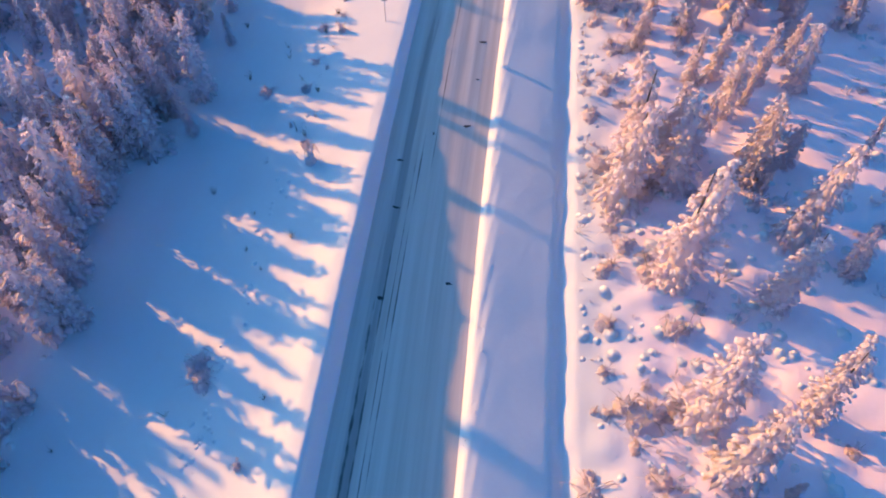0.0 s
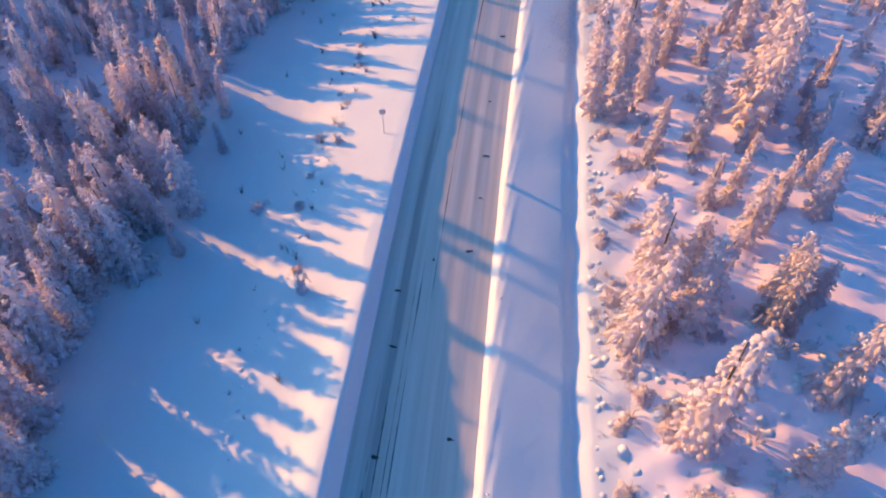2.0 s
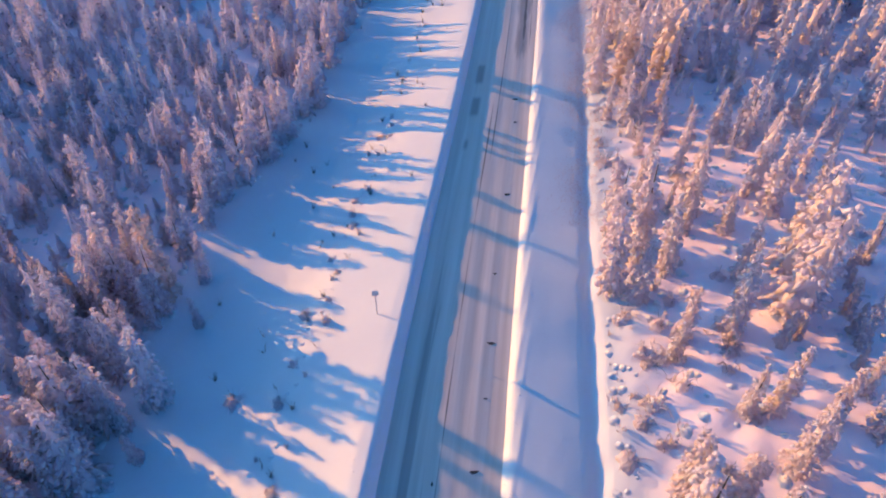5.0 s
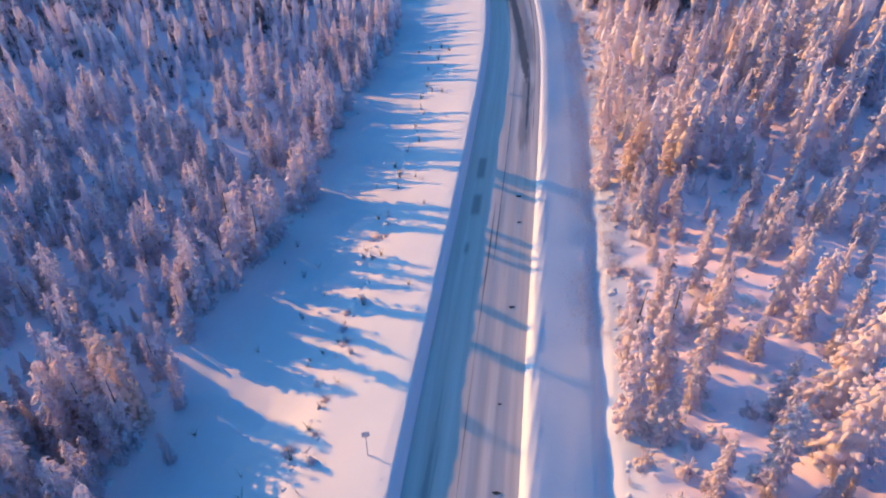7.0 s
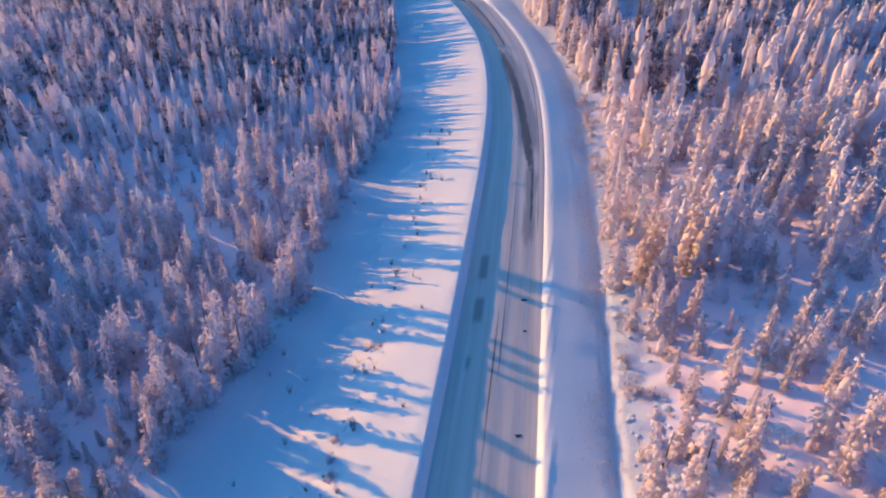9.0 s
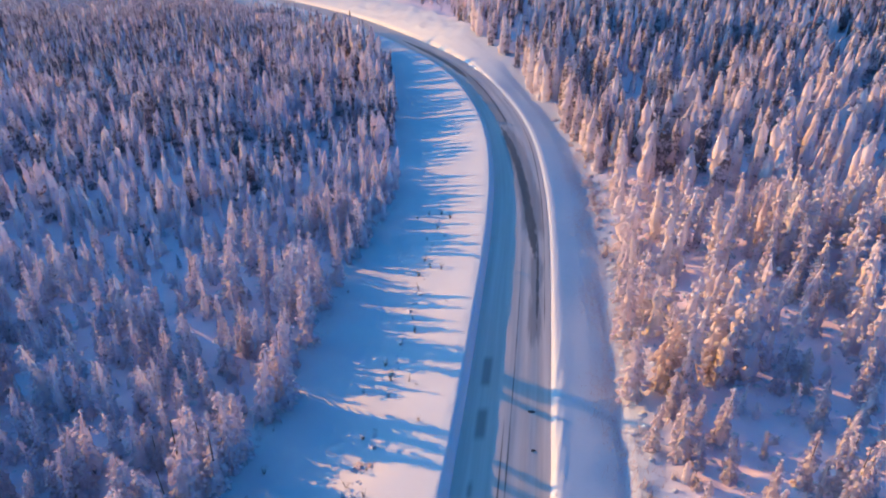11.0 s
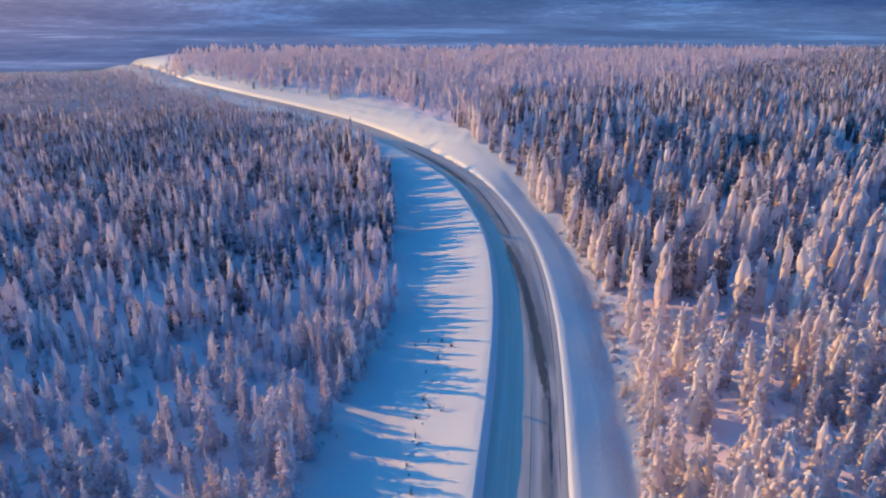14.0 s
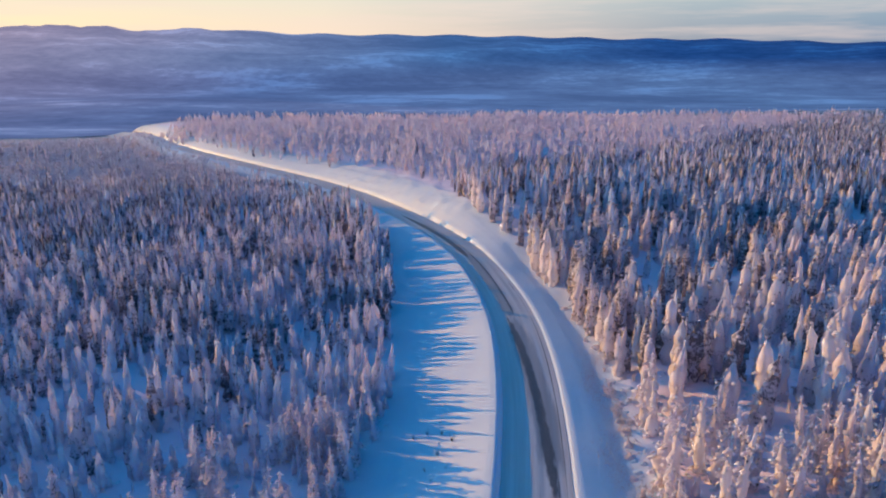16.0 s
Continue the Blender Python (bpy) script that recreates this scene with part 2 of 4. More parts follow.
# wheel paths swept bare: centre and half-width across the road, first and last station, wear, patchiness
ROAD_WEAR = [
    (-2.6, 0.34, -30, 26, 0.0, 0.55), (-2.1, 0.2, -30, 34, -0.02, 0.3), (-1.2, 0.15, -30, 42, 0.02, 0.2), (-1.55, 0.12, 5, 40, 0.0, 0.25), (-0.35, 0.24, 30, 88, 0.0, 0.06),
    (2.2, 0.45, 96, 120, 0.12, 0.4), (1.9, 1.35, 112, 165, 0.25, 0.4, -0.058),
    (3.0, 0.22, 95, 190, 0.05, 0.05), (0.2, 0.3, 70, 120, 0.0, 0.05), (-1.1, 1.2, 205, 250, 0.5, 0.06), (0.2, 0.5, 163, 210, 0.15, 0.1),
]
# holes in the packed snow, long and soft at the rim: centre, half-width, first and last station
ROAD_HOLES = [(-2.4, 0.6, 87.4, 92.6), (-2.3, 0.62, 80.4, 85.0), (-2.5, 0.35, 74.0, 76.5)]
# stretches where the snow is worn thin and grey, in the same terms
ROAD_GREY = [(2.0, 2.0, 92, 118, 0.15, 0.12), (1.9, 3.2, 116, 165, 0.32, 0.12, -0.05), (-0.6, 2.6, 163, 245, 0.2, 0.08), (-2.4, 1.2, -30, 60, 0.1, 0.05)]
SNOW, BARK, ROAD = snow_material(), bark_material(), road_material()
# snow caked on the boughs, and the frosted needles that show between its lumps; near trees, then the joined woods
CAKE, NEEDLES = crown_material("snow_cake", 0.46, scale=30.0, thin=0.5), crown_material("frosted_needles", 0.3, scale=34.0, thin=0.45, bare=((0.20, 0.20, 0.23), (0.56, 0.55, 0.60)))
PLAIN = (1.0, 1.0, 1.0)
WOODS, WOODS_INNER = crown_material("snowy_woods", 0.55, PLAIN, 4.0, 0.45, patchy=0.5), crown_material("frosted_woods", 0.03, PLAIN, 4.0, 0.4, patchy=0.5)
# far woods: a darker copy, fewer frosted needles, with shaded sides put into the colour
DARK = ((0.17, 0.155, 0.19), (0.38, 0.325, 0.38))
SHADED_WOODS, SHADED_INNER = crown_material("shaded_far_woods", 0.0, PLAIN, 3.0, 0.5, DARK, 0.8), crown_material("shaded_far_inner", -0.12, PLAIN, 3.0, 0.5, DARK, 0.8)
FROST, PALE = crown_material("frosted_twigs", 0.9, (1.0, 0.98, 0.95), 5.0, 0.5), crown_material("hoarfrosted_woods", 0.85, PLAIN, 3.0, 0.75)
SCRUB = crown_material("frosted_scrub", 0.05, PLAIN, 3.0, 0.5, ((0.21, 0.16, 0.20), (0.38, 0.31, 0.37)))

# ---- the lie of the land ----
ROAD_Y = [-70, 11, 27, 41.6, 61, 87, 117.6, 137, 155, 171, 190, 204, 220, 235, 259, 284, 299, 315, 338, 363, 388, 429, 460, 484, 560, 700]
ROAD_X = [-11, -3, -1.4, 0.3, 2.8, 6.4, 10.3, 12, 12.4, 11.8, 9.1, 6.6, 2.0, -4.0, -15.6, -29.2, -39, -50.3, -69, -90, -111, -143, -164, -179, -225, -300]
# heights across the road, from far left to far right, for its three stretches
SIDE_D = [-5000, -400, -60, -30, -22, -16, -11, -8, -5.6, -4.7, -4.0, -3.8, 3.55, 3.7, 4.05, 4.6, 7.4, 8.9, 9.5, 10.1, 12, 27, 60, 140, 400, 5000]
SIDE_Z = [-9, -6, -4.7, -4.5, -4.1, -3.1, -1.35, -0.35, 0.42, 0.62, 0.08, -0.12, -0.10, 0.10, 0.52, 0.60, 0.46, 0.36, 0.04, 0.55, 0.9, 3.2, 4.7, 5.2, 6.0, 6.0]
SIDE_Z2 = [-9, -6, -4.7, -4.5, -4.1, -3.1, -1.35, -0.35, 0.42, 0.62, 0.08, -0.12, -0.12, 0.0, 0.22, 0.27, -0.02, -0.28, -0.38, -0.36, -0.2, 1.8, 4.2, 5.0, 6.0, 6.0]
SIDE_Z3 = [-9, -6, -4.7, -4.5, -4.1, -3.1, -1.4, -0.5, 0.3, 0.4, 0.05, -0.12, -0.12, 0.05, 1.0, 1.6, 3.8, 4.8, 5.1, 5.4, 6.2, 8.5, 8.5, 7.0, 6.0, 6.0]
_yy = np.arange(-70.0, 701.0, 1.0)
_xx = np.interp(_yy, ROAD_Y, ROAD_X)
for _ in range(3):
    _xx = np.convolve(np.pad(_xx, 8, mode="edge"), np.ones(17) / 17, "valid")
_sl = np.gradient(_xx)


def road_x(y):
    return np.interp(y, _yy, _xx)


def road_z(y):
    return np.interp(y, [-80, 0, 100, 150, 300, 500, 900], [0.6, 0, -1.4, -1.4, -4.3, -8.5, -20])


def stretch_at(y):
    """Across the road, metres of x for each metre square to it."""
    return np.sqrt(1 + np.interp(y, _yy, _sl) ** 2)


def hash_noise(x, y, scale, seed=0.0):
    """Soft waves without a period that shows."""
    x, y = x / scale, y / scale
    return (np.sin(1.7 * x + 1.3 * y + seed) + np.sin(-1.1 * x + 2.3 * y + 2.1 + seed * 2) + np.sin(2.9 * x - 0.7 * y + 4.0 + seed)
            + np.sin(0.6 * x + 3.1 * y + 1.0 - seed)) / 4


_dd = np.arange(-40.0, 40.01, 0.05)
_soft = np.exp(-(np.arange(-16, 17) / 3.5) ** 2)
_soft = _soft / _soft.sum()
PROFILES = []
for heights in (SIDE_Z, SIDE_Z2, SIDE_Z3):
    line = np.interp(_dd, SIDE_D, heights)
    line = np.convolve(np.pad(line, 16, mode="edge"), _soft, "valid")
    PROFILES.append((np.concatenate([[-5000, -400, -60], _dd, [60, 140, 400, 5000]]), np.concatenate([heights[:3], line, heights[-4:]])))


def land(d, y):
    """Height of the ground d metres beside the road at y."""
    d, y = np.asarray(d, float), np.asarray(y, float)
    x = road_x(y) + d * stretch_at(y)
    # crumbling lip where the untouched snow begins
    d = d + np.exp(-((d - 9.9) / 1.0) ** 2) * (0.22 * hash_noise(x, y, 2.3, 0.4) + 0.14 * hash_noise(x, y, 0.7, 2.4))
    u, v = np.clip((y - 70) / 40, 0, 1), np.clip((y - 195) / 45, 0, 1)
    z = np.interp(d, *PROFILES[0]) * (1 - u) + np.interp(d, *PROFILES[1]) * (u - v) + np.interp(d, *PROFILES[2]) * v + road_z(y)
    off = np.clip((np.abs(d) - 5) / 8, 0, 1)
    z = z + off * (0.25 * hash_noise(x, y, 7.0) + 0.12 * hash_noise(x, y, 2.3, 1.0)) + np.clip((np.abs(d) - 30) / 60, 0, 1) * 1.2 * hash_noise(x, y, 45.0, 3.0)
    rough = np.clip((d - 10) / 2, 0, 1) * np.clip((46 - d) / 12, 0, 1)
    z = z + rough * (0.13 * hash_noise(x, y, 0.9, 4.0) + 0.3 * np.abs(hash_noise(x, y, 2.0, 6.0)))
    cut = np.clip((y - 225) / 20, 0, 1) * np.clip((335 - y) / 20, 0, 1) * np.clip((d - 4.5) / 1.5, 0, 1) * np.clip((20 - d) / 4, 0, 1)
    z = z + cut * (0.5 * np.abs(hash_noise(x, y, 4.3, 2.0)) + 0.35 * np.abs(hash_noise(x, y, 2.1, 3.3)) + 0.2 * hash_noise(x, y, 1.2, 7.0))
    crest = (np.exp(-((d + 4.7) / 0.7) ** 2) + np.exp(-((d - 4.3) / 0.5) ** 2)) * np.clip((120 - y) / 40, 0.08, 1)
    z = z + crest * (0.05 * hash_noise(x, y, 0.7, 5.0) + np.where(d > 0, 0.075, 0.015) * hash_noise(x, y, 0.3, 1.0) + 0.05 * hash_noise(x, y, 5.0, 2.0))
    # the left bank stands higher where the walk begins
    z = z + np.exp(-((d + 4.8) / np.where(d < -4.8, 2.2, 0.7)) ** 2) * 0.6 * np.clip((46 - y) / 20, 0, 1)
    # the plateau breaks off into a wide valley with hills beyond
    brink = 520 + 0.3 * np.clip(x, -500, 500)
    t = np.clip((y - brink) / 1000, 0, 1)
    level = -85 + 7 * hash_noise(x, y, 420.0)
    z = z * (1 - t * t * (3 - 2 * t)) + level * t * t * (3 - 2 * t)
    r, az = np.hypot(x, y), np.arctan2(x, np.maximum(y, 1e-3))
    top = np.interp(az, [-1.2, -0.57, -0.36, -0.22, -0.1, 0.06, 0.3, 0.57, 1.2], [165, 165, 163, 150, 137, 130, 107, 72, 70])
    top = top + (11 * np.abs(np.sin(az * 61)) + 6 * np.abs(np.sin(az * 143 + 1)) + 12 * np.abs(np.sin(az * 23)) - 10) * np.clip(-az * 3 - 0.5, 0, 1)
    top = top + 5 * np.sin(az * 37) * np.clip(-az * 3, 0, 1) + 5 * np.sin(az * 71 + 1)
    rise = np.clip((r - 2500) / 1900, 0, 1)
    z = np.where(y > 0, z + (rise * rise * (3 - 2 * rise)) * (top + 85), z)
    fold = np.exp(-((r - 3250 - 160 * np.sin(az * 9)) / 260) ** 2) * 40 * np.clip(0.6 + np.sin(az * 5 + 2.4), 0, 1)
    return z + np.where(y > 0, fold, 0)


def ground_at(x, y):
    return float(land((x - road_x(y)) / stretch_at(y), y))


# ---- mesh helpers ----
def mesh_of(name, verts, faces, mat, smooth=True, slots=None):
    """A mesh from arrays of corners and of triangles or quads."""
    verts, faces = np.asarray(verts, np.float32), np.asarray(faces, np.int32)
    me = bpy.data.meshes.new(name)
    k = faces.shape[1]
    me.vertices.add(len(verts))
    me.vertices.foreach_set("co", verts.ravel())
    me.loops.add(faces.size)
    me.loops.foreach_set("vertex_index", faces.ravel())
    me.polygons.add(len(faces))
    me.polygons.foreach_set("loop_start", np.arange(0, faces.size, k, dtype=np.int32))
    me.polygons.foreach_set("loop_total", np.full(len(faces), k, np.int32))
    me.polygons.foreach_set("use_smooth", np.full(len(faces), smooth))
    me.update(calc_edges=True)
    for m in mat if isinstance(mat, tuple) else (mat,):
        me.materials.append(m)
    if slots is not None:
        me.polygons.foreach_set("material_index", np.asarray(slots, np.int32))
    return me


def grid_faces(rows, cols):
    i = (np.arange(rows - 1)[:, None] * cols + np.arange(cols - 1)[None, :]).ravel()
    return np.stack([i, i + 1, i + cols + 1, i + cols], 1)


def thing(name, m, label, category, group="", kind=""):
    ob = new(name)
    ob.matrix_basis = m
    return tagged(ob, label, category, group, kind)


def part_mesh(name, me, parent, label=""):
    ob = new(name, me)
    ob.parent = parent
    return tagged(ob, label)


def part(name, bm, mat, parent, label=""):
    me = bpy.data.meshes.new(name)
    bm.to_mesh(me)
    bm.free()
    me.materials.append(mat)
    return part_mesh(name, me, parent, label)


# ---- ground and road ----
ys = np.concatenate([np.arange(-70, -4, 4), np.arange(-4, 80, 0.55), np.arange(80, 130, 1.0), np.arange(130, 330, 1.8), np.arange(330, 700, 7), np.linspace(700, 4700, 110)])
half = np.concatenate([np.arange(0, 3.4, 0.8), np.arange(3.4, 6.2, 0.14), np.arange(6.2, 10.5, 0.35), np.arange(10.5, 26, 0.5), np.arange(26, 44, 0.9), np.geomspace(44, 4600, 58)])
ds = np.concatenate([-half[:0:-1], half])
D, Y = np.meshgrid(ds, ys)
X = road_x(Y) + D * stretch_at(Y)
Z = land(D, Y)
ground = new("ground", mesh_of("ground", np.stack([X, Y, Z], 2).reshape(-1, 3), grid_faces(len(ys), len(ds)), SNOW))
# where the snow takes the painted warm tint: the floor of the woods
floor_warmth = np.clip((D - 11) / 4, 0, 1) + np.clip((-D - np.interp(Y, [-60, 100, 200, 300], [25, 23, 19, 11])) / 4, 0, 1)
at = ground.data.attributes.new("floor_warmth", "FLOAT", "POINT")
at.data.foreach_set("value", floor_warmth.astype(np.float32).ravel())
heath = np.clip((-D - np.interp(Y, [0, 240, 300], [60, 20, 8])) / 5, 0, 1) * np.clip((Y - 285 - 0.12 * (X + 100)) / 45, 0, 1)
heath = heath + np.clip((D - 17) / 5, 0, 1) * np.clip((Y - 240 - 0.5 * np.clip(X, 0, 200)) / 40, 0, 1) * 0.3
at = ground.data.attributes.new("heath", "FLOAT", "POINT")
at.data.foreach_set("value", heath.astype(np.float32).ravel())
tagged(ground, "deep untouched snow over a wooded hillside and valley", "snow ground", kind="structure")

# pale evening sky with thin cloud low over the hills
sa, sh = np.linspace(-0.68, 0.68, 60), np.linspace(-60, 545, 30)
SA, SH = np.meshgrid(sa, sh)
sky_me = mesh_of("sky_backdrop", np.stack([4800 * np.sin(SA), 4800 * np.cos(SA), SH], 2).reshape(-1, 3), grid_faces(len(sh), len(sa)), low_sky_material())
tagged(new("sky_backdrop", sky_me), "pale evening sky with thin bands of cloud", "sky", kind="structure")

# the far valley and its hills, with blue winter haze put in as glow
br, ba = np.geomspace(1050, 4750, 90), np.linspace(-0.95, 0.95, 260)
BR, BA = np.meshgrid(br, ba)
BX, BY = BR * np.sin(BA), BR * np.cos(BA)
BZ = land((BX - road_x(BY)) / stretch_at(BY), BY) + np.interp(BR, [1050, 1300, 2600, 3200], [2.0, 6.0, 8.0, 22.0])
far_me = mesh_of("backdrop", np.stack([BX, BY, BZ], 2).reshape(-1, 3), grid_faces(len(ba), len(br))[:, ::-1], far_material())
tagged(new("backdrop", far_me), "wooded hills with blue haze painted on as glow beyond a snowy valley", "hills", kind="structure")

ry = np.arange(-69, 440, 0.9)
rd = np.linspace(-3.95, 3.65, 20)
RD, RY = np.meshgrid(rd, ry)
RX = road_x(RY) + RD * stretch_at(RY)
rut = sum(np.exp(-((RD - c) / 0.35) ** 2) for c in (-2.6, -1.1, 0.9, 2.5))
RZ = road_z(RY) + 0.02 - 0.035 * rut + 0.02 * hash_noise(RX, RY, 3.0) + np.where(np.abs(RD) > 3.4, 0.03, 0)
road_me = mesh_of("road", np.stack([RX, RY, RZ], 2).reshape(-1, 3), grid_faces(len(ry), len(rd)), ROAD)
at = road_me.attributes.new("along", "FLOAT_VECTOR", "POINT")
at.data.foreach_set("vector", np.stack([RD, RY, 0 * RD], 2).astype(np.float32).ravel())
tagged(new("road", road_me), "two-lane road under packed snow with bare asphalt wheel tracks", "road", kind="structure")


# ---- trees ----
def lump(path, radii, sides, turn=0.0):
    """A closed drooping bough: rings round a path between two pointed ends."""
    path = np.asarray(path, float)
    verts = [path[0]]
    for p, r in zip(path[1:-1], radii):
        for k in range(sides):
            q = turn + 2 * math.pi * k / sides
            verts.append(p + np.array([math.cos(q) * r * path_side[0], math.cos(q) * r * path_side[1], math.sin(q) * r * 0.75]))
    verts.append(path[-1])
    rings, faces = len(radii), []
    for k in range(sides):
        k2 = (k + 1) % sides
        faces.append((0, 1 + k2, 1 + k))
        for j in range(rings - 1):
            a0, b0 = 1 + j * sides, 1 + (j + 1) * sides
            faces += [(a0 + k, a0 + k2, b0 + k2), (a0 + k, b0 + k2, b0 + k)]
        last = 1 + (rings - 1) * sides
        faces.append((last + k, last + k2, 1 + rings * sides))
    return np.array(verts), np.array(faces)


path_side = (1.0, 0.0)


KNOB = (np.array([(1, 0, 0), (0, 1, 0), (-1, 0, 0), (0, -1, 0), (0, 0, 1), (0, 0, -1)], float),
        np.array([(0, 1, 4), (1, 2, 4), (2, 3, 4), (3, 0, 4), (1, 0, 5), (2, 1, 5), (3, 2, 5), (0, 3, 5)]))
GOLD = (1 + 5 ** 0.5) / 2
BLOB = (np.array([(-1, GOLD, 0), (1, GOLD, 0), (-1, -GOLD, 0), (1, -GOLD, 0), (0, -1, GOLD), (0, 1, GOLD), (0, -1, -GOLD), (0, 1, -GOLD),
                  (GOLD, 0, -1), (GOLD, 0, 1), (-GOLD, 0, -1), (-GOLD, 0, 1)], float) / 1.9,
        np.array([(0, 11, 5), (0, 5, 1), (0, 1, 7), (0, 7, 10), (0, 10, 11), (1, 5, 9), (5, 11, 4), (11, 10, 2), (10, 7, 6), (7, 1, 8),
                  (3, 9, 4), (3, 4, 2), (3, 2, 6), (3, 6, 8), (3, 8, 9), (4, 9, 5), (2, 4, 11), (6, 2, 10), (8, 6, 7), (9, 8, 1)]))


def spruce(rng, width, bend, core, boughs, cakes, crumbs, size, rough=(0.6, 1.2), fill=(0.72, 0.3)):
    """A snow-laden spruce crown one metre tall: a ragged column of needles, boughs that droop out of it in a spiral, and the lumps of snow
    that lie on them. Gives corners, triangles, and for each triangle 0 for snow, 1 for needles."""
    global path_side
    vs, fs, slots, count = [], [], [], 0
    bx, by = rng.normal(0, bend, 2)
    phase = rng.uniform(0, 6)
    blunt = rng.uniform(0.32, 0.62)

    def put(v, f, slot):
        nonlocal count
        vs.append(v)
        fs.append(np.asarray(f) + count)
        slots.append(np.full(len(f), slot))
        count += len(v)

    def shape(h):
        r = width * ((1 - h) ** blunt * 0.82 + 0.13) * (1 + 0.14 * math.sin(h * 15 + phase) + 0.1 * math.sin(h * 34 + 2 * phase))
        return r * (0.72 + 1.9 * h) if h < 0.15 else r

    def axis(h):
        return np.array([bx * h ** 2.5, by * h ** 2.5, h])

    n, levels = core
    rings = []
    for j in range(levels):
        h = 0.03 + 0.95 * j / (levels - 1)
        for k in range(n):
            q = 2 * math.pi * (k + 0.5 * (j % 2)) / n + rng.normal(0, 0.15)
            r = shape(h) * (fill[0] - fill[1] * h) * rng.uniform(*rough) * (0.5 if j == levels - 1 else 1)
            rings.append(axis(h) + np.array([math.cos(q) * r, math.sin(q) * r, -rng.uniform(0, 0.04)]))
    put(np.array(rings), [t for j in range(levels - 1) for k in range(n)
                          for a0, a1, b0, b1 in [(j * n + k, j * n + (k + 1) % n, (j + 1) * n + k, (j + 1) * n + (k + 1) % n)]
                          for t in ((a0, a1, b1), (a0, b1, b0))], 1)
    for i in range(boughs):
        h = 0.05 + 0.9 * ((i + rng.uniform()) / boughs) ** 0.92
        q = i * 2.39996 + rng.normal(0, 0.35)
        reach = shape(h) * rng.uniform(0.85, 1.3)
        out = np.array([math.cos(q), math.sin(q), 0])
        path_side = (-out[1], out[0])
        droop = reach * rng.uniform(0.35, 1.0)
        start = axis(h) + out * reach * 0.2
        put(*lump([start, start + out * reach * 0.5 - np.array([0, 0, droop * 0.4]), start + out * reach * 0.85 - np.array([0, 0, droop])],
                  [(0.12 * reach + 0.008) * rng.uniform(0.7, 1.3)], 3, rng.uniform(0, 6)), 1)
    for i in range(cakes + crumbs):
        solid = i < cakes
        h = 0.04 + 0.96 * rng.uniform() ** 1.12
        q = i * 2.39996 + rng.normal(0, 0.4)
        out, across = np.array([math.cos(q), math.sin(q), 0.0]), np.array([-math.sin(q), math.cos(q), 0.0])
        reach = shape(min(h, 0.99)) * rng.uniform(0.66, 1.16)
        s_ = size * rng.uniform(0.6, 1.35) * (1.0 if solid else 0.72) * (0.72 + 0.28 * (1 - h))
        form = BLOB if solid else KNOB
        v = form[0] * rng.uniform(0.75, 1.25, (len(form[0]), 1)) * s_
        dip = rng.uniform(0.2, 0.9)
        v = np.outer(v[:, 0] * 1.35, out * math.cos(dip) - np.array([0, 0, math.sin(dip)])) + np.outer(v[:, 1], across) + np.outer(v[:, 2] * 0.8, out * math.sin(dip) + np.array([0, 0, math.cos(dip)]))
        put(v + axis(h) + out * reach - np.array([0, 0, 0.35 * reach]), form[1], 0)
    if cakes + crumbs > 4:
        put(KNOB[0] * np.array([0.55, 0.55, 0.8]) * rng.uniform(0.03, 0.05) + axis(1.0), KNOB[1], 0)
    return np.concatenate(vs), np.concatenate(fs), np.concatenate(slots)


def stem(sides=7):
    """A tapered trunk one metre tall, flared at the root, with stubs of dead limbs."""
    zs, rs = [-0.06, 0.0, 0.08, 0.5, 0.93], [0.026, 0.02, 0.015, 0.009, 0.003]
    v = [(r * math.cos(2 * math.pi * k / sides), r * math.sin(2 * math.pi * k / sides), z) for z, r in zip(zs, rs) for k in range(sides)]
    f = [(j * sides + k, j * sides + (k + 1) % sides, (j + 1) * sides + (k + 1) % sides, (j + 1) * sides + k) for j in range(4) for k in range(sides)]
    return np.array(v), np.array(f)


def grass_material():
    m, n, l, p = material("withered_grass")
    f = n.new("ShaderNodeNewGeometry").outputs["Random Per Island"]
    l.new(ramp(n, l, f, [(0.0, (0.40, 0.25, 0.22)), (0.6, (0.6, 0.43, 0.40)), (1.0, (0.82, 0.72, 0.72))]), p.inputs["Base Color"])
    p.inputs["Roughness"].default_value = 0.9
    return m


GRASS = grass_material()
rng = np.random.default_rng(7)
FORMS = [(0.125, 0.03), (0.145, 0.05), (0.115, 0.07), (0.16, 0.04), (0.13, 0.09), (0.17, 0.05), (0.11, 0.04), (0.145, 0.08)]


def crown_mesh(form, mats, smooth=True):
    v, f, slots = form
    return mesh_of("crown", v, f, mats, smooth, slots)


NEAR = [crown_mesh(spruce(rng, w, b, (9, 16), 42, 72, 190, 0.0225), (CAKE, NEEDLES)) for w, b in FORMS]
EDGE = [crown_mesh(spruce(rng, w, b, (8, 14), 34, 40, 110, 0.028), (CAKE, NEEDLES)) for w, b in FORMS]
STEM = mesh_of("trunk", *stem(), BARK)
MID = [spruce(rng, rng.uniform(0.105, 0.16), 0.05, (6, 9), 12, 0, 50, 0.041, (0.5, 1.3)) for _ in range(12)]
FAR = [spruce(rng, rng.uniform(0.10, 0.15), 0.05, (5, 8), 4, 0, 7, 0.058, (0.72, 1.18), (0.92, 0.15)) for _ in range(12)]
LAST = [spruce(rng, rng.uniform(0.075, 0.115), 0.04, (3, 4), 0, 0, 0, 0.09, (0.7, 1.2), (0.95, 0.1)) for _ in range(10)]

